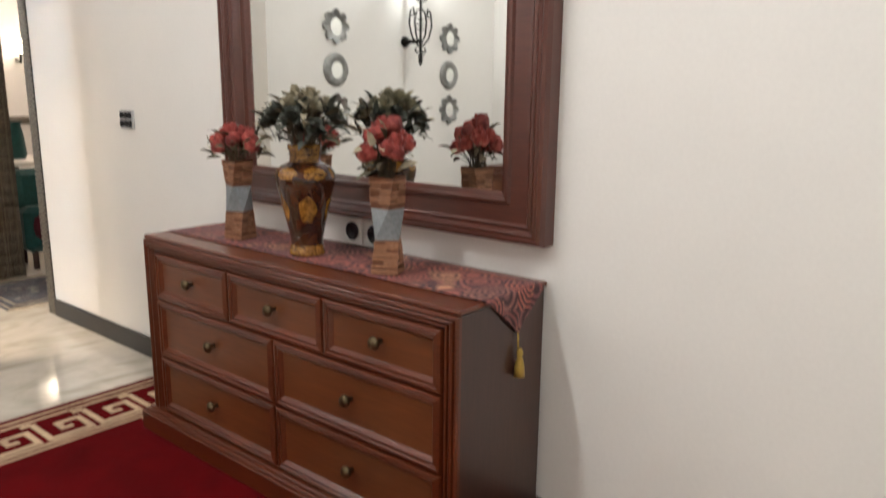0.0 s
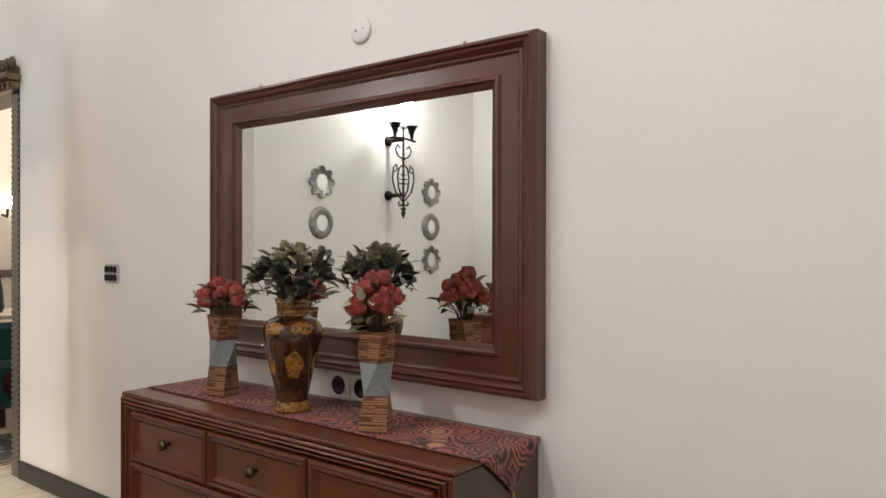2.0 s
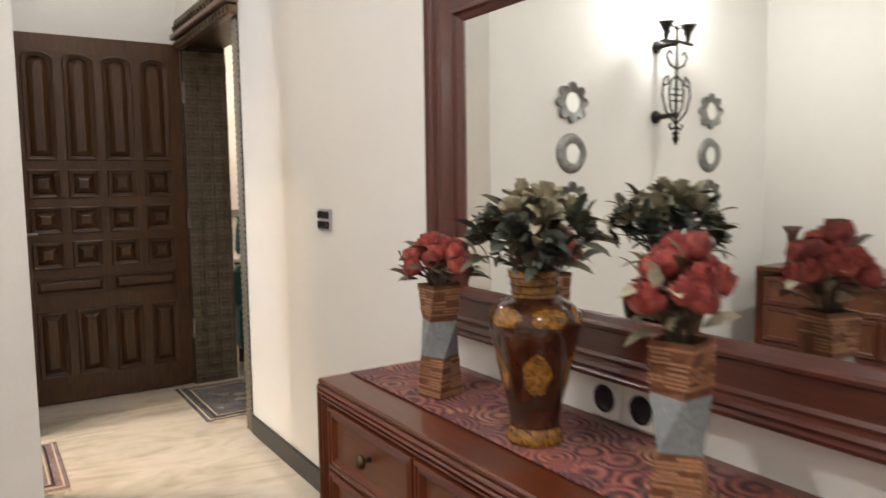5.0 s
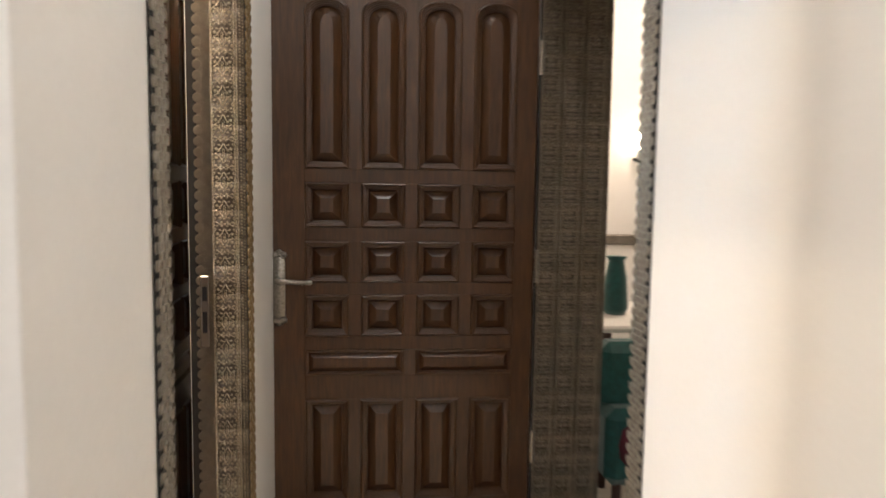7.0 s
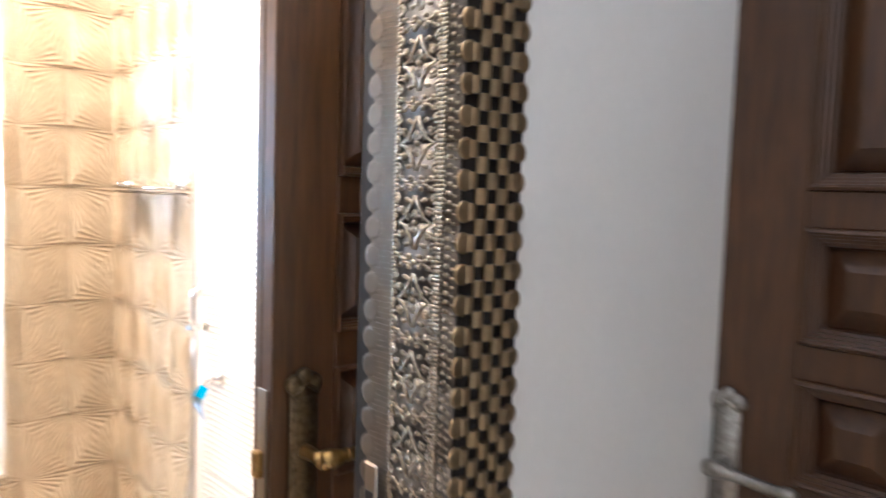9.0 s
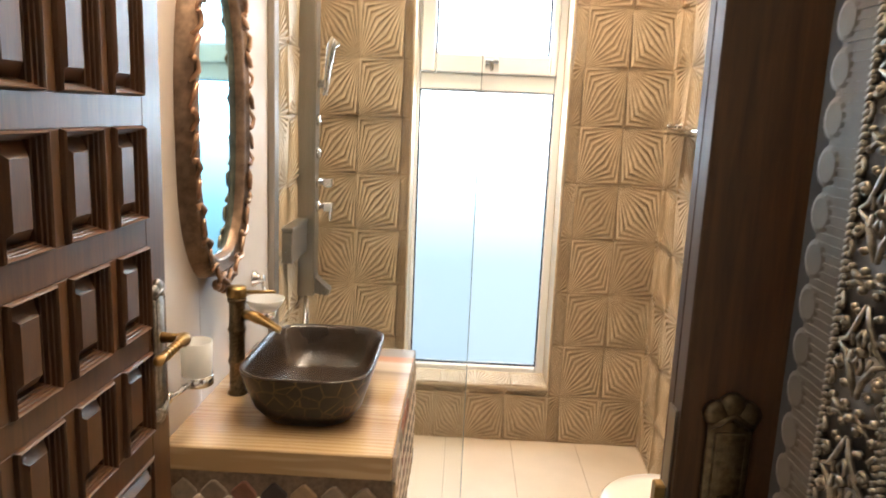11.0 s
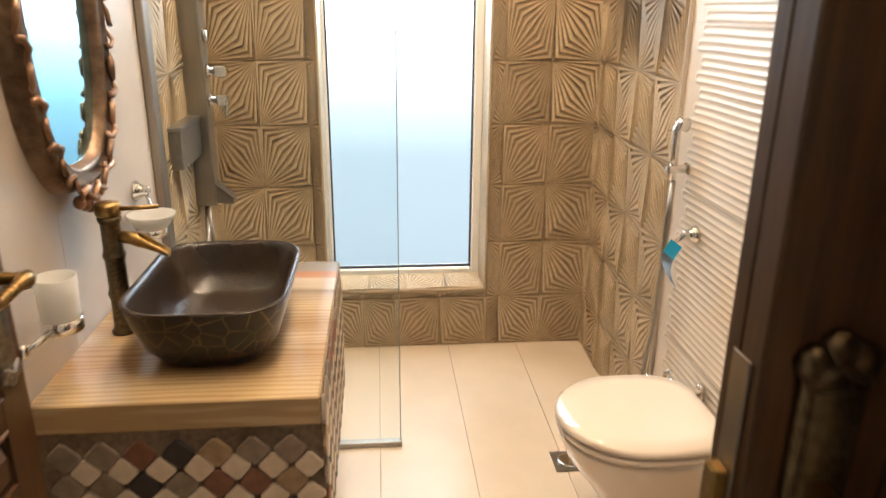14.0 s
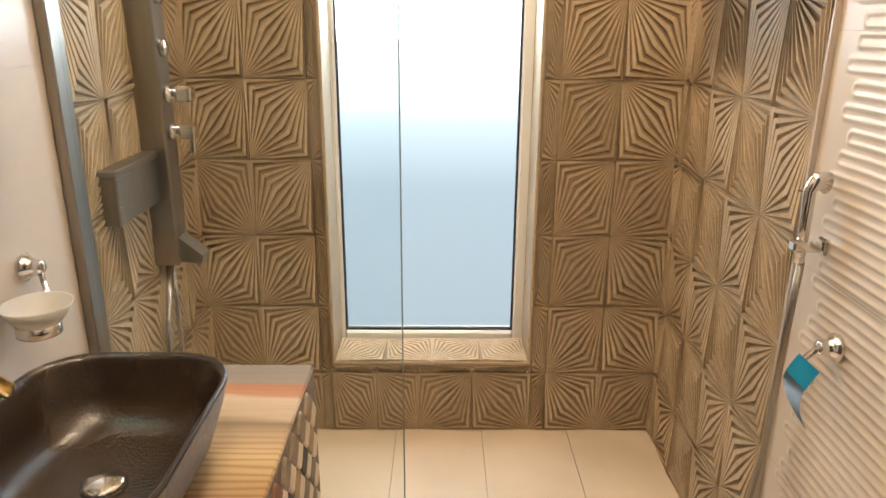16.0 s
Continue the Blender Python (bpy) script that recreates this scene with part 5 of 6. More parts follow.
for x in (1.88, 2.44):
    part("leg", tube([(x, 4.65, 0.0), (x, 4.65, 0.13)], 0.02, 8), DRESSER_DARK, ac)
sl = thing("wall_lamp", (2.62, 6.6, 1.55), "small wall lamp glowing in the next room", "wall lamp")
part("arm", tube([(2.62, 6.598, 1.5), (2.62, 6.5, 1.48), (2.62, 6.48, 1.55)], 0.012, 8), IRON, sl)
part("bulb", ball(bmesh.new(), (2.62, 6.48, 1.62), 0.06, 2), LAMP_GLOW, sl, "glowing round bulb", True)


# ---- hall: chest of drawers ----
DX, DY0, DY1, DZ = 1.12, 0.295, 1.69, 0.726


def knob_mesh():
    return mesh("knob", lathe([(0.007, 0), (0.006, -0.012), (0.008, -0.016), (0.016, -0.020), (0.018, -0.027), (0.014, -0.034), (0.004, -0.036)], n=14, axis="x"), DARK_BRASS, True)


KNOB = knob_mesh()


def drawer_front(w, h):
    """Drawer front in the y-z plane facing -x: stepped moulding round a sunk field. Returns moulding and field."""
    def lp(i, d):
        return [(d, i, i), (d, w - i, i), (d, w - i, h - i), (d, i, h - i)]
    st = [(0.0, 0.0), (0.003, -0.010), (0.012, -0.013), (0.016, -0.008), (0.024, -0.010), (0.030, -0.003), (0.034, 0.001)]
    fr = rings(bmesh.new(), [lp(i, d) for i, d in st], cap=(False, False))
    fl = bmesh.new()
    fl.faces.new([fl.verts.new(p) for p in lp(0.034, 0.001)])
    fl.faces.new([fl.verts.new((p[0] + 0.012, p[1], p[2])) for p in lp(0.034, 0.001)])
    return fr, fl


def chest(label):
    """Seven-drawer chest, built facing -x with its back on the dresser wall."""
    t = thing("chest_of_drawers", (DX, (DY0 + DY1) / 2, 0), label, "chest of drawers", "matching chests of drawers")
    part("body", boxes((DX + 0.012, X1 - 0.0165, DY0, DY1, 0.09, DZ - 0.0142)), DRESSER_DARK, t, "dark brown flat sides")
    part("top", boxes((DX + 0.003, X1 - 0.002, DY0 - 0.002, DY1 + 0.002, DZ - 0.014, DZ), bevel=0.004), DRESSER_WOOD, t)
    bm = bmesh.new()
    st = [(0.0, DX + 0.012), (0.0, DX + 0.003), (0.004, DX - 0.002), (0.009, DX - 0.003), (0.012, DX + 0.007), (0.0135, DX + 0.007), (0.016, DX - 0.003), (0.021, DX - 0.006), (0.025, DX - 0.004), (0.028, DX + 0.007), (0.030, DX + 0.007), (0.033, DX - 0.003), (0.038, DX - 0.004), (0.042, DX + 0.006), (0.05, DX + 0.012)]
    rings(bm, [[(x, DY0 + i, 0.09), (x, DY1 - i, 0.09), (x, DY1 - i, DZ - 0.0145 - i * 0.76), (x, DY0 + i, DZ - 0.0145 - i * 0.76)] for i, x in st], cap=(False, False))
    part("face_frame", bm, DRESSER_WOOD, t, "reeded reddish wooden face frame")
    part("plinth", boxes((DX - 0.035, X1 - 0.002, DY0 - 0.03, DY1 + 0.03, 0.0125, 0.07)), DRESSER_WOOD, t)
    part("plinth_moulding", boxes((DX - 0.038, X1 - 0.002, DY0 - 0.033, DY1 + 0.033, 0.0702, 0.080), (DX - 0.028, X1 - 0.002, DY0 - 0.022, DY1 + 0.022, 0.080, 0.090), (DX - 0.016, X1 - 0.002, DY0 - 0.01, DY1 + 0.01, 0.09, 0.097), bevel=0.003), DRESSER_WOOD, t)
    ya, yb = DY0 + 0.046, DY1 - 0.07
    rows = [(0.100, 0.302, [ya, 0.981, yb]), (0.305, 0.508, [ya, 0.981, yb]), (0.511, 0.674, [ya, 0.760, 1.196, yb])]
    for z0, z1, cuts in rows:
        for a, b in zip(cuts, cuts[1:]):
            fr, fl = drawer_front(b - a - 0.004, z1 - z0)
            for q in (fr, fl):
                bmesh.ops.transform(q, verts=q.verts, matrix=Matrix.Translation((DX + 0.006, a + 0.002, z0)))
            d = part("drawer", fl, PANEL_WOOD, t, "reddish drawer front")
            part("moulding", fr, DRESSER_WOOD, d)
            piece("knob", KNOB, d, Matrix.Translation((DX + 0.008, (a + b) / 2, (z0 + z1) / 2 + 0.005)), "dark round metal knob")
    return t


ch = chest("reddish-brown wooden chest of seven drawers against the white wall")
copy_thing(ch, pose(-1.19, 1.75, 0, 0, 0, 180))

# big framed mirror
mr_ = thing("wall_mirror", (X1, 0.95, 1.29), "large rectangular mirror in a broad mahogany moulded frame", "mirror")
MY0, MY1, MZ0, MZ1 = 0.282, 1.662, 0.824, 1.765


def mloop(i, d):
    x = X1 - d
    return [(x, MY0 + i, MZ0 + i * 0.88), (x, MY1 - i, MZ0 + i * 0.88), (x, MY1 - i, MZ1 - i * 0.88), (x, MY0 + i, MZ1 - i * 0.88)]


st = [(0, 0.001), (0, 0.045), (0.006, 0.060), (0.016, 0.064), (0.022, 0.056), (0.030, 0.060), (0.038, 0.054), (0.044, 0.045), (0.052, 0.047), (0.060, 0.040), (0.112, 0.040), (0.118, 0.047), (0.126, 0.048), (0.132, 0.038), (0.146, 0.031), (0.150, 0.026)]
part("frame", rings(bmesh.new(), [mloop(i, d) for i, d in st], cap=(False, False)), MIRROR_WOOD, mr_)
bm = bmesh.new()
rings(bm, [mloop(0.147, 0.020), mloop(0.147, 0.0265)])
part("glass", bm, MIRROR, mr_, "clear silvered glass")
for y in (0.52, 1.40):
    part("hook", lathe([(0.006, 0), (0.006, 0.008), (0.003, 0.012)], (X1 - 0.03, y, MZ1 + 0.0), 8), STEEL, mr_, "tiny metal screw head")

# table runner with a hanging point and tassel
bm = bmesh.new()
rnd = random.Random(2)
nx, ny = 10, 60
grid = []
for j in range(ny + 1):
    y = DY1 - 0.005 - (DY1 - DY0 + 0.0) * j / ny
    row = []
    for i in range(nx + 1):
        x = 1.213 + 0.247 * i / nx
        z = DZ + 0.0025 + 0.0012 * noise.noise((x * 30, y * 22, 1.0))
        row.append(bm.verts.new((x + 0.003 * noise.noise((y * 9, 2.0, 0)), y, z)))
    grid.append(row)
for q, (drop, half) in enumerate(((0.012, 0.112), (0.035, 0.085), (0.06, 0.052), (0.085, 0.026), (0.105, 0.004))):
    row = []
    for i in range(nx + 1):
        x = 1.3525 + half * (2 * i / nx - 1)
        row.append(bm.verts.new((x, DY0 - 0.007 - 0.003 * math.sin(i * 1.3 + q), DZ - drop)))
    grid.append(row)
for a, b in zip(grid, grid[1:]):
    for i in range(nx):
        bm.faces.new((a[i], a[i + 1], b[i + 1], b[i]))
run_ = thing("table_runner", (1.35, 1.0, DZ), "dark purple and rust paisley runner with hanging pointed end", "table runner")
part("cloth", bm, RUNNER, run_, "", True)
e0 = [(1.214, DY1 - 0.01 - (DY1 - DY0) * k / 20, DZ + 0.004) for k in range(21)] + [(1.238, DY0 - 0.006, DZ - 0.01), (1.30, DY0 - 0.009, DZ - 0.06), (1.3525, DY0 - 0.009, DZ - 0.105)]
part("hem", tube(e0, 0.0018, 5), RUNNER, run_, "narrow stitched hem")
tz = DZ - 0.105
bm = tube([(1.3525, DY0 - 0.009, tz), (1.354, DY0 - 0.009, tz - 0.045)], 0.0025, 6)
lathe([(0.003, tz - 0.04), (0.008, tz - 0.048), (0.009, tz - 0.056), (0.006, tz - 0.062), (0.0125, tz - 0.085), (0.0145, tz - 0.115), (0.004, tz - 0.116)], (1.354, DY0 - 0.015, 0), 14, "z", bm)
part("tassel", bm, GOLD_THREAD, run_, "gold thread tassel", True)


# ---- vases and silk flowers ----
def square_vase(at, h, turn):
    t = thing("square_vase", at, "twisted square vase, ribbed terracotta with grey-blue middle band", "vase", "pair of terracotta vases")
    lv = [(0.0, 0.036, 0), (0.04, 0.0365, 0), (0.30, 0.033, 8), (0.36, 0.032, 12), (0.68, 0.032, 62), (0.72, 0.0325, 66), (0.94, 0.035, 76), (1.0, 0.037, 80)]

    def sq(r, a, z):
        return [(at[0] + r * 1.41 * math.cos(radians(a + turn + 90 * k + 45)), at[1] + r * 1.41 * math.sin(radians(a + turn + 90 * k + 45)), at[2] + z * h) for k in range(4)]
    part("base", rings(bmesh.new(), [sq(r, a, z) for z, r, a in lv[:4]]), TERRACOTTA, t, "ribbed terracotta base")
    bm = rings(bmesh.new(), [sq(r * 0.995, a, z) for z, r, a in lv[3:5]])
    bmesh.ops.triangulate(bm, faces=bm.faces)
    part("band", bm, SLATE_BAND, t, "grey-blue faceted band")
    part("neck", rings(bmesh.new(), [sq(r, a, z) for z, r, a in lv[4:]] + [sq(0.033, 80, 0.995), sq(0.03, 74, 0.9)], cap=(True, True)), TERRACOTTA, t, "ribbed terracotta neck")
    bm = bmesh.new()

    def level(z):
        for (z0, r0, a0), (z1, r1, a1) in zip(lv, lv[1:]):
            if z0 <= z <= z1:
                f = (z - z0) / (z1 - z0)
                return sq((r0 + (r1 - r0) * f) * 1.008, a0 + (a1 - a0) * f, z)
    zs = [0.02, 0.045, 0.09, 0.115, 0.14, 0.165, 0.2, 0.225, 0.25, 0.28, 0.305, 0.33, 0.74, 0.765, 0.79, 0.815, 0.85, 0.875, 0.9, 0.93, 0.955]
    for z in zs:
        p = level(z)
        for k in range(4):
            a, b = Vector(p[k]), Vector(p[(k + 1) % 4])
            lo, hi = (0.0, 1.0) if z in (0.045, 0.955) else random.Random(z * 10 + k).choice(((0.0, 1.0), (0.05, 0.5), (0.45, 0.97)))
            part("rib", tube([a.lerp(b, lo), a.lerp(b, hi)], 0.0026, 4), RIB_GOLD, t, "gilded rib")
    return t


def petal(bm, base, yaw, lean, length, width, curl, belly=0.0):
    """A cupped petal: three by four grid rising from base."""
    m = Matrix.Translation(base) @ pose(0, 0, 0, 0, 0, yaw) @ pose(0, 0, 0, 0, lean, 0)
    g = []
    for j in range(4):
        v = j / 3
        wd = width * (0.35 + 1.1 * v - 0.75 * v * v * v)
        row = []
        for i in range(3):
            u = i - 1
            if j == 0:
                row.append(bm.verts.new((0, 0, -0.006)))
                continue
            row.append(bm.verts.new(m @ Vector((curl * v * v * length + belly * length * math.sin(math.pi * v) - 0.25 * width * u * u, u * wd * 0.5, v * length))))
        g.append(row)
    for a, b in zip(g, g[1:]):
        for i in range(2):
            bm.faces.new((a[i], a[i + 1], b[i + 1], b[i]))


def rose_mesh(name, mat, open_=1.0, seed=0, bud=False):
    rnd = random.Random(seed)
    bm = bmesh.new()
    for ringn, cnt, lean, ln, wd in ((0, 3, 4, 0.036, 0.024), (1, 4, 10, 0.036, 0.030), (2, 5, 20 * open_, 0.040, 0.036), (3, 5, 34 * open_, 0.038, 0.036)):
        for k in range(cnt):
            yaw = 360 / cnt * k + 37 * ringn + rnd.uniform(-9, 9)
            r = 0.003 + 0.0025 * ringn
            at = (r * math.cos(radians(yaw)), r * math.sin(radians(yaw)), -0.003 * ringn * open_)
            if bud:
                petal(bm, at, yaw, lean * 0.35, ln * rnd.uniform(0.8, 1.0), wd * 0.95, -0.10 + 0.07 * ringn * open_, 0.10 + 0.04 * ringn)
            else:
                petal(bm, at, yaw, lean, ln * rnd.uniform(0.9, 1.1), wd, 0.12 + 0.05 * ringn)
    bmesh.ops.remove_doubles(bm, verts=bm.verts, dist=1e-6)
    return mesh(name, bm, mat, True)


def leaf_mesh(name, mat, ln, wd, seed):
    rnd = random.Random(seed)
    bm = bmesh.new()
    prev = None
    for j in range(6):
        v = j / 5
        w = wd * math.sin(math.pi * min(0.97, 0.06 + v * 0.92)) * 0.5 * (1 + 0.12 * (-1) ** j)
        z = 0.25 * ln * math.sin(v * 2.2)
        row = [bm.verts.new((v * ln, -w, z + 0.25 * w)), bm.verts.new((v * ln, 0, z)), bm.verts.new((v * ln, w, z + 0.25 * w))]
        if prev:
            for i in range(2):
                bm.faces.new((prev[i], prev[i + 1], row[i + 1], row[i]))
        prev = row
    return mesh(name, bm, mat, True)


RED_ROSE = [rose_mesh("rose", PETAL_RED, 0.5 + 0.5 * k, k, True) for k in range(3)]
CREAM_ROSE = [rose_mesh("cream_bloom", PETAL_CREAM, 1.4 + 0.5 * k, 7 + k) for k in range(2)]
DARK_ROSE = [rose_mesh("dark_bloom", LEAF_DARK, 1.3, 17)]
LEAVES = {"dark": [leaf_mesh("leaf", LEAF_DARK, 0.040 + 0.010 * k, 0.020, k) for k in range(3)],
          "olive": [leaf_mesh("leaf", LEAF_OLIVE, 0.05 + 0.01 * k, 0.02, 9 + k) for k in range(3)],
          "cream": [leaf_mesh("leaf", PETAL_CREAM, 0.055, 0.024, 20)]}


def bouquet(name, at, label, blooms, radius, height, seed, leafsets, nleaf):
    """Stems fanned out of a vase mouth at `at`, with blooms at their ends and leaves between."""
    t = thing(name, at, label, "artificial flowers", "silk flower bunches")
    rnd = random.Random(seed)
    total = sum(n for _, n in blooms)
    k = 0
    for kinds, n in blooms:
        for _ in range(n):
            k += 1
            a = k * 2.4 + rnd.uniform(-0.3, 0.3)
            f = math.sqrt((k - 0.4) / total)
            z = height * (1.0 - 0.55 * f * f) * rnd.uniform(0.86, 1.06)
            p = Vector((at[0] + radius * f * math.cos(a), at[1] + radius * f * math.sin(a), at[2] + z))
            part("stem", tube([(at[0] + 0.012 * math.cos(a), at[1] + 0.012 * math.sin(a), at[2] - 0.05), (at[0] + radius * f * 0.5 * math.cos(a), at[1] + radius * f * 0.5 * math.sin(a), at[2] + z * 0.5), p], 0.0016, 4), LEAF_OLIVE, t)
            me = rnd.choice(kinds)
            s = rnd.uniform(1.0, 1.2) if kinds is RED_ROSE else rnd.uniform(0.85, 1.1)
            lean = (16 if kinds is RED_ROSE else 38) * f
            piece(me.name.split(".")[0], me, t, Matrix.Translation(p - Vector((0, 0, 0.01))) @ pose(0, 0, 0, 0, 0, math.degrees(a)) @ pose(0, 0, 0, 0, lean, 0) @ Matrix.Scale(s, 4))
    for q in range(nleaf):
        a = rnd.uniform(0, 6.283)
        f = rnd.uniform(0.25, 1.05)
        z = height * rnd.uniform(0.12, 0.95) * (1 - 0.25 * f)
        p = Vector((at[0] + radius * f * math.cos(a), at[1] + radius * f * math.sin(a), at[2] + z))
        me = rnd.choice(LEAVES[rnd.choice(leafsets)])
        piece("leaf", me, t, Matrix.Translation(p) @ pose(0, 0, 0, 0, 0, math.degrees(a) + rnd.uniform(-50, 50)) @ pose(0, 0, 0, rnd.uniform(-40, 40), rnd.uniform(-60, 35), 0))
        if q % 3 == 0:
            part("leaf_stalk", tube([(at[0], at[1], at[2] - 0.03), ((at[0] + p.x) / 2, (at[1] + p.y) / 2, at[2] + z * 0.6), p], 0.0012, 4), LEAF_OLIVE, t)
    for q in range(10):
        a, f = rnd.uniform(0, 6.283), rnd.uniform(0.7, 1.25)
        p = Vector((at[0] + radius * f * math.cos(a), at[1] + radius * f * math.sin(a), at[2] + height * rnd.uniform(0.15, 0.7)))
        sb = tube([(at[0], at[1], at[2] - 0.02), p.lerp(Vector(at), 0.45) + Vector((0, 0, 0.02)), p], 0.0012, 4)
        for s in range(5):
            o = p + Vector((rnd.uniform(-0.014, 0.014), rnd.uniform(-0.014, 0.014), rnd.uniform(-0.012, 0.016)))
            tube([p, o], [0.0012, 0.0026], 4, sb)
        part("sprig", sb, LEAF_OLIVE, t, "thin olive sprig")
    return t


square_vase((1.30, 1.375, DZ + 0.0045), 0.262, 12)
square_vase((1.275, 0.665, DZ + 0.0045), 0.262, 28)
bouquet("rose_bunch", (1.30, 1.375, DZ + 0.262), "faded red silk roses with olive leaves in a terracotta vase", [(RED_ROSE, 17)], 0.070, 0.105, 11, ("olive", "olive", "cream"), 26)
bouquet("rose_bunch", (1.275, 0.665, DZ + 0.262), "upright red silk roses with pale sprigs in a vase", [(RED_ROSE, 17)], 0.060, 0.135, 5, ("olive", "cream"), 22)
gv = thing("urn_vase", (1.29, 1.02, DZ), "glossy brown and gold lacquered urn vase with brick-patterned rim", "vase")
GP = [(0.054, 0.004), (0.055, 0.010), (0.052, 0.022), (0.049, 0.035)]
BP = [(0.049, 0.035), (0.0485, 0.05), (0.054, 0.08), (0.064, 0.125), (0.077, 0.18), (0.086, 0.215), (0.089, 0.236), (0.086, 0.255), (0.073, 0.270), (0.055, 0.279), (0.045, 0.285)]
NP = [(0.045, 0.285), (0.044, 0.295), (0.046, 0.315), (0.052, 0.335), (0.048, 0.335), (0.042, 0.31), (0.038, 0.28)]
va = (1.29, 1.02, DZ)
part("foot", lathe(GP, va, 32, cap=(True, False)), VASE_GOLD, gv, "gold clouded foot", True)
part("belly", lathe(BP, va, 32, cap=(False, False)), VASE_BROWN, gv, "dark brown glossy belly", True)
part("neck", lathe(NP, va, 32, cap=(False, True)), VASE_GOLD, gv, "gold brickwork neck", True)


def patch(ang, z0, z1, half):
    """A gold medallion lying on the belly."""
    bm = bmesh.new()

    def rad(z):
        for (r0, h0), (r1, h1) in zip(BP, BP[1:]):
            if h0 <= z <= h1:
                return r0 + (r1 - r0) * (z - h0) / (h1 - h0)
        return BP[-1][0]
    c = (z0 + z1) / 2
    rows_ = []
    for s in (0.02, 0.4, 0.75, 1.0):
        lp = []
        for k in range(20):
            a = 2 * math.pi * k / 20
            z = c + (z1 - z0) / 2 * s * math.sin(a) * (1 + 0.08 * math.sin(5 * a))
            r = rad(z) + (0.0012 if s < 1 else 0.0002)
            th = radians(ang + half * s * math.cos(a) * (1 + 0.08 * math.cos(5 * a)))
            lp.append((va[0] + r * math.cos(th), va[1] + r * math.sin(th), va[2] + z))
        rows_.append(lp)
    return rings(bm, rows_, cap=(True, False))


for k in range(6):
    part("gold_medallion", patch(60 * k + 10, 0.235, 0.272, 24), VASE_GOLD, gv, "gold leaf medallion", True)
for k in range(5):
    part("gold_medallion", patch(72 * k + 18, 0.105, 0.185, 22), VASE_GOLD, gv, "gold leaf medallion", True)
bm = bmesh.new()
for z in (0.292, 0.307, 0.322):
    lathe([(0.0463 + (z - 0.292) * 0.14, z - 0.0008), (0.0473 + (z - 0.292) * 0.14, z), (0.0463 + (z - 0.292) * 0.14, z + 0.0008)], va, 32, "z", bm, cap=(False, False))
part("brick_joint", bm, VASE_BROWN, gv)
bouquet("mixed_flower_bunch", (1.29, 1.02, DZ + 0.325), "dark green and cream silk flowers in the urn vase", [(CREAM_ROSE, 8), (DARK_ROSE, 7)], 0.105, 0.16, 21, ("dark", "dark", "dark", "cream", "olive"), 105)

# ---- switches, sockets ----
sw = thing("light_switch", (X1, 2.455, 1.095), "grey metal switch plate with six black rocker buttons", "switch")
part("plate", boxes((X1 - 0.010, X1 - 0.0005, 2.408, 2.522, 1.052, 1.135), bevel=0.003), GREY_PLATE, sw)
for i in range(3):
    for j in range(2):
        part("button", boxes((X1 - 0.015, X1 - 0.010, 2.418 + 0.0355 * i, 2.442 + 0.0355 * i, 1.061 + 0.037 * j, 1.089 + 0.037 * j), bevel=0.006), BLACK_PLASTIC, sw)


def socket(y, z, name, lab):
    t = thing(name, (X1, y, z), lab, "socket")
    part("plate", boxes((X1 - 0.011, X1 - 0.0005, y - 0.043, y + 0.043, z - 0.043, z + 0.043), bevel=0.004), WHITE_PLASTIC, t)
    part("well", lathe([(0.028, -0.0115), (0.030, -0.014), (0.024, -0.013), (0.020, -0.0117)], (X1, y, z), 18, "x"), BLACK_PLASTIC, t, "", True)


socket(1.03, 0.772, "wall_socket", "white and black power socket just above the chest")
socket(0.93, 0.772, "wall_socket", "white and black power socket just above the chest")
jb = thing("junction_cover", (X1, 0.94, 1.89), "round cream junction cover with two holes above mirror", "junction cover")
part("disc", lathe([(0.041, -0.0005), (0.041, -0.008), (0.036, -0.011), (0.004, -0.012)], (X1, 0.94, 1.89), 22, "x"), WHITE_PLASTIC, jb, "", True)
part("holes", boxes((X1 - 0.0128, X1 - 0.0118, 0.952, 0.958, 1.885, 1.892), (X1 - 0.0128, X1 - 0.0118, 0.922, 0.926, 1.889, 1.893)), BASE, jb)
ns = thing("light_switch", (0.20, YH, 1.12), "grey switch plate beside the star mirrors", "switch")
part("plate", boxes((0.20, 0.28, YH - 0.01, YH - 0.0005, 1.08, 1.16), bevel=0.003), GREY_PLATE, ns)
nk = thing("wall_socket", (-0.28, YH, 0.42), "small black socket low on the white wall", "socket")
part("plate", boxes((-0.32, -0.24, YH - 0.01, YH - 0.0005, 0.38, 0.46), bevel=0.003), BLACK_PLASTIC, nk)

# ---- hall wall seen in the mirror: sconce and small round mirrors ----
sc = thing("wall_sconce", (-0.57, YH, 1.7), "black wrought-iron scroll wall sconce with two candle cups", "wall sconce")
sy = YH - 0.14
part("wall_plate", lathe([(0.035, -0.0005), (0.035, -0.012), (0.015, -0.025), (0.012, -0.13)], (-0.57, YH, 1.56), 14, "y"), IRON, sc, "", True)
part("wall_plate", lathe([(0.035, -0.0005), (0.035, -0.012), (0.015, -0.025), (0.012, -0.13)], (-0.57, YH, 1.93), 14, "y"), IRON, sc, "", True)
part("spine", tube([(-0.57, sy, 1.45), (-0.57, sy, 2.02)], 0.0075, 8), IRON, sc)
part("finial", lathe([(0.002, 1.40), (0.018, 1.44), (0.010, 1.455), (0.022, 1.465), (0.006, 1.48)], (-0.57, sy, 0), 12), IRON, sc, "", True)
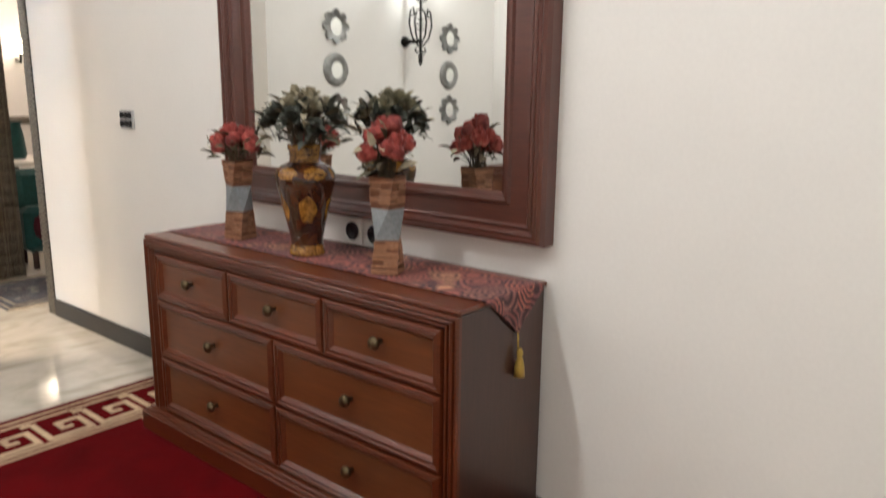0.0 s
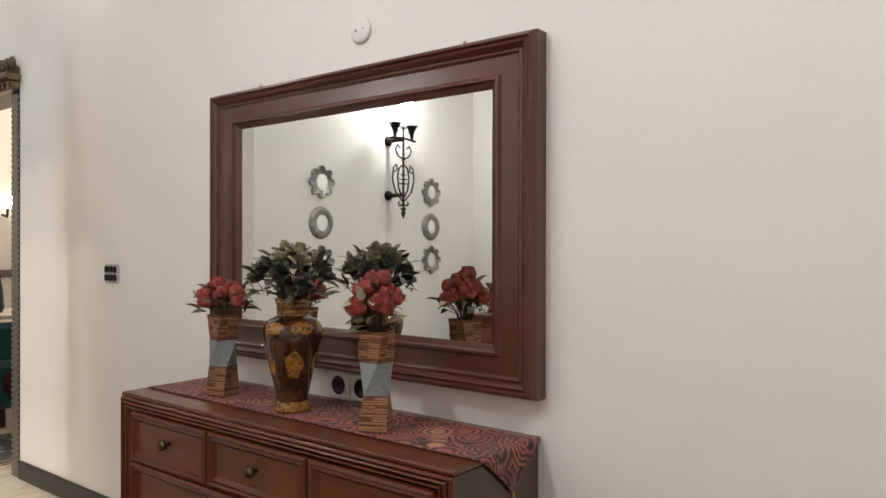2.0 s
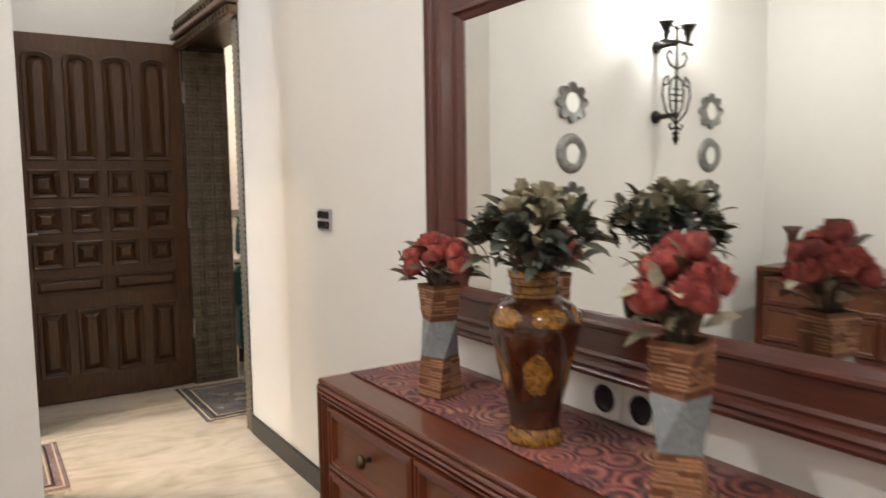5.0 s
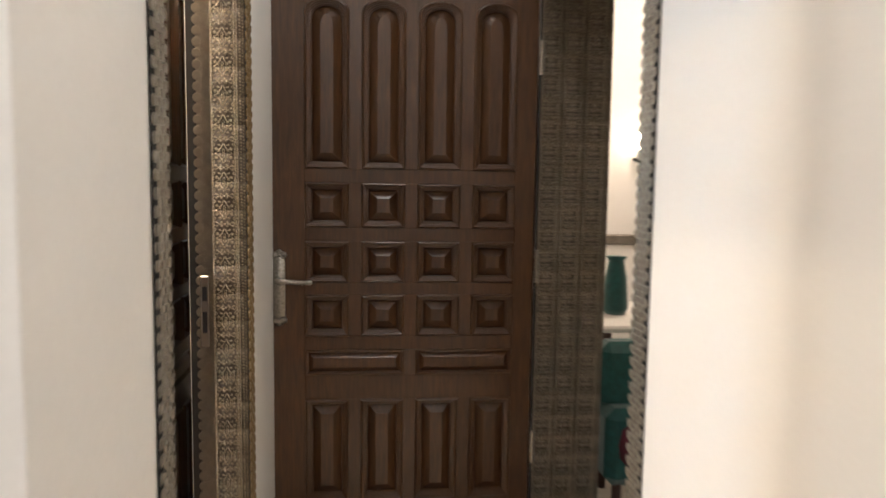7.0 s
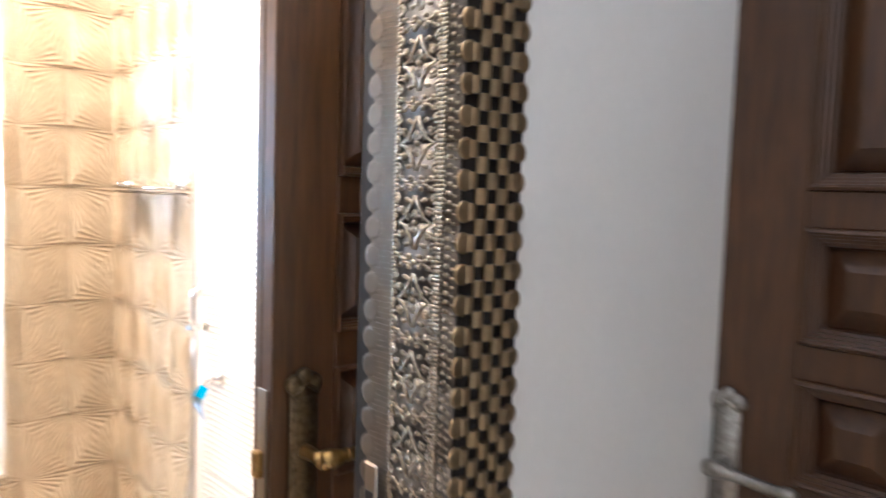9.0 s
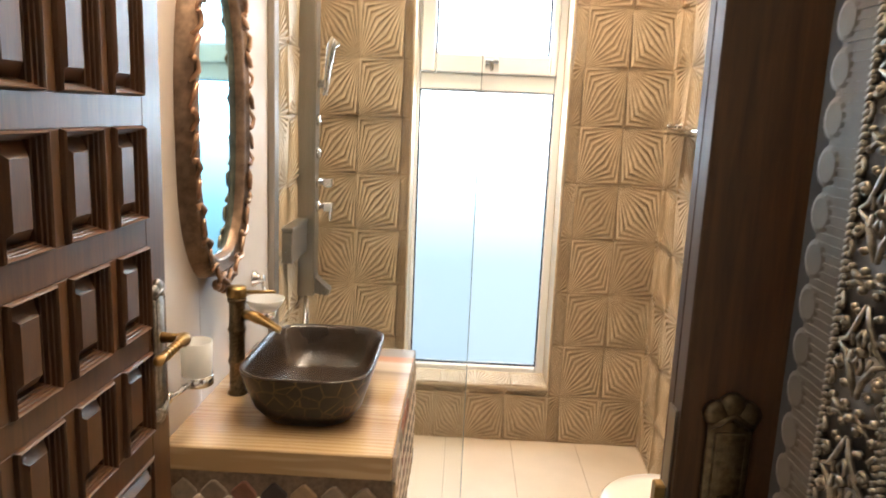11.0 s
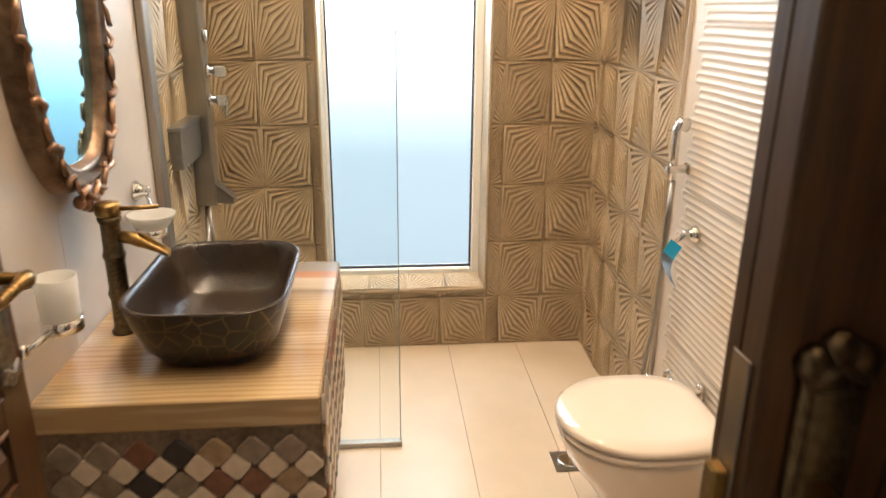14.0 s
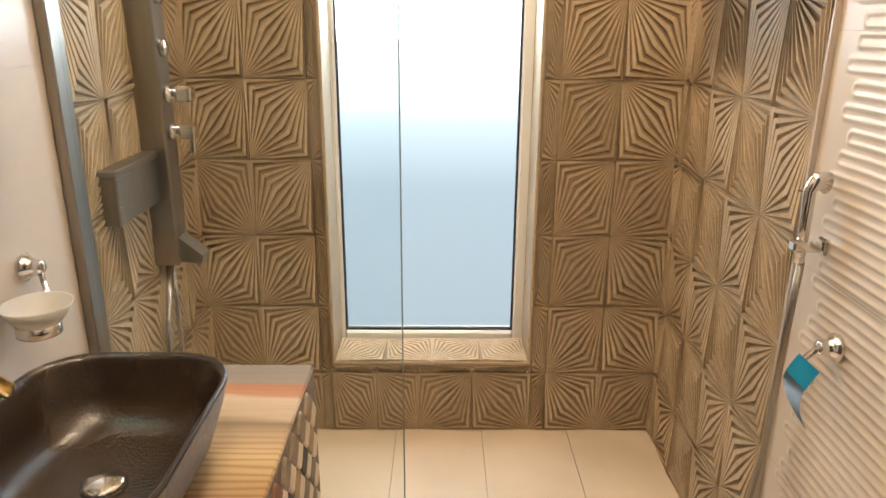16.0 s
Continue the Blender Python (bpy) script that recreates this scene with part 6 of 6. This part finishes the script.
part("crossbar", tube([(-0.69, sy, 1.93), (-0.57, sy, 1.94), (-0.45, sy, 1.93)], 0.009, 8), IRON, sc)
for s in (-1, 1):
    def arc(pts):
        return tube([(-0.57 + s * a * 1.15, sy, z) for a, z in pts], 0.0058, 7)
    part("scroll", arc([(0.01, 1.52), (0.07, 1.58), (0.095, 1.66), (0.085, 1.74), (0.06, 1.76), (0.055, 1.72), (0.075, 1.71)]), IRON, sc)
    part("scroll", arc([(0.01, 1.80), (0.05, 1.82), (0.07, 1.86), (0.05, 1.89), (0.03, 1.87)]), IRON, sc)
    part("scroll", arc([(0.005, 1.54), (0.04, 1.60), (0.05, 1.68), (0.035, 1.74), (0.005, 1.76)]), IRON, sc)
    part("scroll", arc([(0.005, 1.50), (0.03, 1.485), (0.045, 1.50), (0.035, 1.515)]), IRON, sc)
    part("scroll", arc([(0.01, 2.0), (0.05, 2.03), (0.075, 2.0), (0.06, 1.97), (0.045, 1.985)]), IRON, sc)
    part("candle_cup", lathe([(0.01, 1.94), (0.016, 1.98), (0.035, 2.02), (0.045, 2.03), (0.032, 2.028)], (-0.57 + s * 0.085, sy, 0), 14), IRON, sc, "", True)
part("grille", boxes((-0.605, -0.535, sy - 0.004, sy + 0.004, 1.63, 1.638), (-0.605, -0.535, sy - 0.004, sy + 0.004, 1.66, 1.668), (-0.595, -0.545, sy - 0.004, sy + 0.004, 1.69, 1.698)), IRON, sc)

ALU = plain("hammered_silver_leaf", (0.33, 0.33, 0.32), 0.45, 0.6, var=0.3, scale=60, bumpy=0.3)


def decor(x, z, star):
    t = thing("decor_mirror", (x, YH, z), "small star-edged silver wall mirror" if star else "small round silver-rimmed wall mirror", "mirror", "little wall mirrors")
    n = 32

    def lp(r, d, w=0.0):
        return [(x + (r + w * (abs(math.cos(4 * 2 * math.pi * k / n)))) * math.cos(2 * math.pi * k / n), YH - d, z + (r + w * (abs(math.cos(4 * 2 * math.pi * k / n)))) * math.sin(2 * math.pi * k / n)) for k in range(n)]
    w = 0.03 if star else 0.0
    part("rim", rings(bmesh.new(), [lp(0.048, 0.012), lp(0.052, 0.022), lp(0.072, 0.016, w), lp(0.085 if not star else 0.072, 0.020, w), lp(0.1 if not star else 0.075, 0.001, w)], cap=(False, False)), ALU, t, "", True)
    part("glass", rings(bmesh.new(), [lp(0.05, 0.008), lp(0.05, 0.014)]), MIRROR, t)


for x in (0.04, -1.03):
    for z, star in ((1.61, True), (1.36, False), (1.12, True)):
        decor(x, z, star)

sf = thing("sofa", (-0.8, 0.6, 0), "low beige upholstered sofa in the hall", "sofa")
part("seat", boxes((-1.05, -0.45, -0.9, 0.75, 0.10, 0.42), bevel=0.05), BEIGE, sf)
part("backrest", boxes((-1.2, -1.0, -0.9, 0.75, 0.10, 0.75), bevel=0.05), BEIGE, sf)
for y in (-0.8, 0.65):
    for x in (-1.1, -0.52):
        part("leg", tube([(x, y, 0.0), (x, y, 0.11)], 0.02, 8), DRESSER_DARK, sf)
fl_ = thing("trumpet_vase", (-1.38, 2.35, DZ), "slim dark red trumpet vase on the far chest", "vase")
part("body", lathe([(0.04, 0.0005), (0.03, 0.03), (0.018, 0.10), (0.03, 0.18), (0.055, 0.22), (0.045, 0.21)], (-1.38, 2.35, DZ), 16), MIRROR_WOOD, fl_, "", True)


# ---- rugs ----
def ribbon(bm, pts, w, z, close=False):
    """A flat raised band along points in plan."""
    pts = [Vector((p[0], p[1])) for p in pts]
    n = len(pts)
    L, R = [], []
    for i in range(n):
        a = pts[i - 1] if (i or close) else pts[i]
        b = pts[(i + 1) % n] if (i < n - 1 or close) else pts[i]
        d1, d2 = (pts[i] - a), (b - pts[i])
        d1 = d1.normalized() if d1.length else d2.normalized()
        d2 = d2.normalized() if d2.length else d1
        nn = Vector((-(d1 + d2).y, (d1 + d2).x))
        nn = nn.normalized() if nn.length > 1e-6 else Vector((-d1.y, d1.x))
        k = w / 2 / max(0.45, nn.dot(Vector((-d1.y, d1.x))))
        L.append((bm.verts.new((*(pts[i] + nn * k), z)), bm.verts.new((*(pts[i] + nn * k), z - 0.004))))
        R.append((bm.verts.new((*(pts[i] - nn * k), z)), bm.verts.new((*(pts[i] - nn * k), z - 0.004))))
    for i in range(n if close else n - 1):
        j = (i + 1) % n
        bm.faces.new((L[i][0], R[i][0], R[j][0], L[j][0]))
        bm.faces.new((L[i][1], L[i][0], L[j][0], L[j][1]))
        bm.faces.new((R[i][0], R[i][1], R[j][1], R[j][0]))
    return bm


RX0, RX1, RY0, RY1 = -0.41, 1.47, -0.48, 2.16
rug = thing("area_rug", (0.53, 0.84, 0), "deep red rug with cream Greek key border and scroll ring", "rug")
part("woven_body", boxes((RX0, RX1, RY0, RY1, 0.0005, 0.010), bevel=0.003), RED_PILE, rug)
for ins, w in ((0.045, 0.012), (0.085, 0.014), (0.315, 0.016), (0.345, 0.012)):
    bm = ribbon(bmesh.new(), [(RX0 + ins, RY0 + ins), (RX1 - ins, RY0 + ins), (RX1 - ins, RY1 - ins), (RX0 + ins, RY1 - ins)], w, 0.0125, True)
    part("border_line", bm, CREAM_PILE, rug, "thin cream border line")


def key_unit(o, u, v, p):
    """One Greek key hook, p long, between depth 0 and 0.19."""
    q = [(0, 0.0), (0, 0.17), (0.78, 0.17), (0.78, 0.055), (0.36, 0.055), (0.36, 0.11), (0.55, 0.11)]
    r = [(0, 0.0), (-0.22, 0.0)]
    return [(o[0] + u[0] * a * p + v[0] * b, o[1] + u[1] * a * p + v[1] * b) for a, b in q], [(o[0] + u[0] * a * p + v[0] * b, o[1] + u[1] * a * p + v[1] * b) for a, b in r]


ki = 0.115
for o, u, v, ln in (((RX0 + ki, RY1 - ki), (1, 0), (0, -1), RX1 - RX0 - 2 * ki), ((RX0 + ki, RY0 + ki), (1, 0), (0, 1), RX1 - RX0 - 2 * ki),
                    ((RX0 + ki, RY0 + ki + 0.2), (0, 1), (1, 0), RY1 - RY0 - 2 * ki - 0.4), ((RX1 - ki, RY0 + ki + 0.2), (0, 1), (-1, 0), RY1 - RY0 - 2 * ki - 0.4)):
    n = round(ln / 0.19)
    p = ln / n
    for k in range(n):
        oo = (o[0] + u[0] * p * (k + 0.12), o[1] + u[1] * p * (k + 0.12))
        a, b = key_unit(oo, u, v, p)
        bm = ribbon(bmesh.new(), a, 0.022, 0.0125)
        ribbon(bm, b, 0.022, 0.0127)
        part("greek_key", bm, CREAM_PILE, rug, "cream Greek key hook")
MC = (0.53, 0.84)
part("medallion_ring", ribbon(bmesh.new(), [(MC[0] + 0.275 * math.cos(2 * math.pi * k / 64), MC[1] + 0.275 * math.sin(2 * math.pi * k / 64)) for k in range(64)], 0.034, 0.0125, True), CREAM_PILE, rug, "cream ring")
for r in (0.385, 0.40):
    part("outline_ring", ribbon(bmesh.new(), [(MC[0] + r * math.cos(2 * math.pi * k / 64), MC[1] + r * math.sin(2 * math.pi * k / 64)) for k in range(64)], 0.005, 0.0118, True), DARK_RED, rug, "thin dark red ring")
for k in range(30):
    a = 2 * math.pi * k / 30

    def pp(da, r):
        return (MC[0] + r * math.cos(a + da), MC[1] + r * math.sin(a + da))
    part("wave_scroll", ribbon(bmesh.new(), [pp(-0.08, 0.288), pp(-0.01, 0.305), pp(0.03, 0.33), pp(0.01, 0.352), pp(-0.05, 0.355), pp(-0.09, 0.338), pp(-0.07, 0.322)], 0.017, 0.0125), CREAM_PILE, rug, "cream wave scroll")


def small_rug(name, label, x0, x1, y0, y1, mat, fr):
    t = thing(name, ((x0 + x1) / 2, (y0 + y1) / 2, 0), label, "rug")
    part("woven_body", boxes((x0, x1, y0, y1, 0.0005, 0.008), bevel=0.002), mat, t)
    for i, m_ in ((0.02, FRINGE), (0.055, BASE), (0.07, FRINGE)):
        part("border_line", ribbon(bmesh.new(), [(x0 + i, y0 + i), (x1 - i, y0 + i), (x1 - i, y1 - i), (x0 + i, y1 - i)], 0.008, 0.0098, True), m_, t)
    bm = bmesh.new()
    rnd = random.Random(4)
    n = int((x1 - x0) / 0.008)
    for yy, s in ((y0, -1), (y1, 1)):
        for k in range(n):
            x = x0 + (k + 0.5) * (x1 - x0) / n
            tube([(x, yy, 0.005), (x + rnd.uniform(-0.006, 0.006), yy + s * rnd.uniform(0.03, 0.05), 0.003)], 0.0028, 4, bm)
    part("fringe", bm, FRINGE, t, "cream cotton fringe")


small_rug("door_mat", "small navy Persian mat with cream fringe in the doorway", 1.345, 2.0, 3.70, 4.42, NAVY_RUG, True)
small_rug("door_mat", "small faded rose Persian mat at the bathroom door", 0.10, 0.66, 3.20, 3.83, ROSE_RUG, True)


# ---- bathroom tiles ----
def burst_tile(w, h, flip):
    """Relief tile: bent ribs that fan out from one corner, break on the diagonal and gather again in the opposite corner. x across, y up, z out."""
    bm = bmesh.new()
    g = 0.0008
    W, H = w - 2 * g, h - 2 * g
    box(bm, g, w - g, g, h - g, -0.006, 0.0)
    n = 11

    def on(f):
        return (g + W * f, g + H * (1 - f))

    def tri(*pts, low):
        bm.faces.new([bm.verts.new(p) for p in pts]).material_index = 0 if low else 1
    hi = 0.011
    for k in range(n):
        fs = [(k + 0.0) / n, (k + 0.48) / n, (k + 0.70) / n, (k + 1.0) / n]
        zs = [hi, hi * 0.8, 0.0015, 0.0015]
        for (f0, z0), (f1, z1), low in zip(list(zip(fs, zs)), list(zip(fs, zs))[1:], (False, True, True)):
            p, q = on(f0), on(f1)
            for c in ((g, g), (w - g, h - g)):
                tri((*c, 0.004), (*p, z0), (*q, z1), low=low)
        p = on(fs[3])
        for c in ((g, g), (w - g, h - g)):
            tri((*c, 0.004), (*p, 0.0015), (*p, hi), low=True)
    bmesh.ops.remove_doubles(bm, verts=bm.verts, dist=1e-6)
    if flip:
        bmesh.ops.transform(bm, verts=bm.verts, matrix=Matrix.Translation((w, 0, 0)) @ Matrix.Diagonal((-1, 1, 1, 1)))
    me = mesh("tile", bm, CARVED_SHADE)
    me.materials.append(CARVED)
    return me


TILES = {}


def tile_area(parent, origin, u, cols, zs, off=0, ways=None):
    rnd = random.Random(len(TILES) + 3)
    for i, (a, b) in enumerate(zip(cols, cols[1:])):
        for j, (c, d) in enumerate(zip(zs, zs[1:])):
            fu = int(rnd.random() < (0.3, 0.75)[(i + off + (j // 2)) % 2])
            if ways and j < len(ways):
                fu = int(ways[j][min(i, len(ways[j]) - 1)])
            key = (round(b - a, 3), round(d - c, 3), fu)
            if key not in TILES:
                TILES[key] = burst_tile(b - a, d - c, fu)
            o = Vector(origin) + Vector(u) * a + Vector((0, 0, c))
            piece("tile", TILES[key], parent, basis(o, u, (0, 0, 1)))


ZS = [0.0, 0.207] + [0.207 + 0.2265 * k for k in range(1, 12)] + [2.95]
wb = bpy.data.objects["wall_bath_window"]
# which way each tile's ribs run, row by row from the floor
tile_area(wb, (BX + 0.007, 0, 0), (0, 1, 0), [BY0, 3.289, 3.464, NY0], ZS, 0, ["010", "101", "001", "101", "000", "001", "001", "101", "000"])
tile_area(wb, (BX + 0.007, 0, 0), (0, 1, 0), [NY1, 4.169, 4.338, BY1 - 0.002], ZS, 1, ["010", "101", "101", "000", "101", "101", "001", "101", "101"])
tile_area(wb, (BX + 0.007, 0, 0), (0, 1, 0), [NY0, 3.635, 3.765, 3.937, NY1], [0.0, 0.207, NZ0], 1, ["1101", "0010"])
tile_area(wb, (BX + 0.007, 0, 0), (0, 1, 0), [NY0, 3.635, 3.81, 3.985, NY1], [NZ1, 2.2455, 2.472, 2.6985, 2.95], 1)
for y0, y1, fu in ((NY0 + 0.012, 3.66, 0), (3.66, 3.81, 1), (3.81, 3.965, 0), (3.965, NY1 - 0.012, 1)):
    me = burst_tile(y1 - y0, 0.162, fu)
    piece("tile", me, win, basis((BX + 0.002, y0, NZ0 + 0.0125), (0, 1, 0), (-1, 0, 0)) @ Matrix.Diagonal((1, 1, 0.6, 1)))
wl = bpy.data.objects["wall_bath_basin"]
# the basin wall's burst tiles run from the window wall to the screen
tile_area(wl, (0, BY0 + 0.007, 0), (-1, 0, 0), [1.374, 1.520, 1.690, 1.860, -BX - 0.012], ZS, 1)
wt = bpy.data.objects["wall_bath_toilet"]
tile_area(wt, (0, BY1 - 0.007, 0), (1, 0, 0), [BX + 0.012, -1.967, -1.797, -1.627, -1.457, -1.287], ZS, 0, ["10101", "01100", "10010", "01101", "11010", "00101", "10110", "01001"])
single("trim_tile_edge", boxes((-1.287, -1.280, BY1 - 0.014, BY1 - 0.0005, 0, CEIL)), CREAM_TILE, kind="structure")


def wave_tile(w, h, seed):
    """Large ivory tile with horizontal ridges joined in pairs by rounded ends."""
    rnd = random.Random(seed)
    bm = bmesh.new()
    p, x0 = 0.0195, 0.06
    nz = int(h / 0.0030)
    xs = [0.17 * k / 44 for k in range(44)] + [0.17 + (w - 0.17) * k / 22 for k in range(23)]
    nx = len(xs) - 1
    grid = []
    for j in range(nz + 1):
        z = h * j / nz
        row = []
        for x in xs:
            wob = 0.0025 * math.sin(x * 9 + 1) + 0.0015 * math.sin(x * 17 + 2)
            zz = z + wob
            k = math.floor(zz / (2 * p))
            dz = zz - (k + 0.5) * 2 * p
            e = x0 + 0.05 * ((k * 37 + seed * 11) % 5) / 5
            d = abs(abs(dz) - p / 2) if x > e else abs(math.hypot(dz, e - x) - p / 2)
            hgt = 0.0018 * max(0.0, 1 - (d / 0.0052) ** 2)
            row.append(bm.verts.new((x, z, 0.002 + hgt)))
        grid.append(row)
    for a, b in zip(grid, grid[1:]):
        for i in range(nx):
            bm.faces.new((a[i], a[i + 1], b[i + 1], b[i]))
    return mesh("wave_tile", bm, WAVE_TILE, True)


zz = 0.0
for k, h in enumerate((0.422, 0.422, 0.422, 0.422, 0.422, 0.422, 0.418)):
    me = wave_tile(0.80, h - 0.0006, k)
    piece("wave_tile", me, wt, basis((-1.279, BY1 - 0.001, zz), (1, 0, 0), (0, 0, 1)))
    zz += h
fb = bpy.data.objects["floor_bath_bed"]
for a, b in ((3.120, 3.418), (3.420, 3.694), (3.696, 3.970), (3.972, 4.245), (4.247, 4.521), (4.523, 4.80)):
    for c, d in ((BX + 0.003, -0.587), (-0.585, 0.398)):
        me = mesh("floor_tile", boxes((c, d, a, b, -0.008, 0.0), bevel=0.0008), BATH_FLOOR)
        piece("floor_tile", me, fb)
# plain wall tiles behind the vanity
for c, d in ((-1.316, -0.732), (-0.73, -0.15), (-0.148, 0.37)):
    for k in range(5):
        me = mesh("wall_tile", boxes((c, d, BY0 + 0.0005, BY0 + 0.0012, 0.6 * k, min(CEIL, 0.6 * k + 0.598))), CREAM_TILE)
        piece("wall_tile", me, wl)
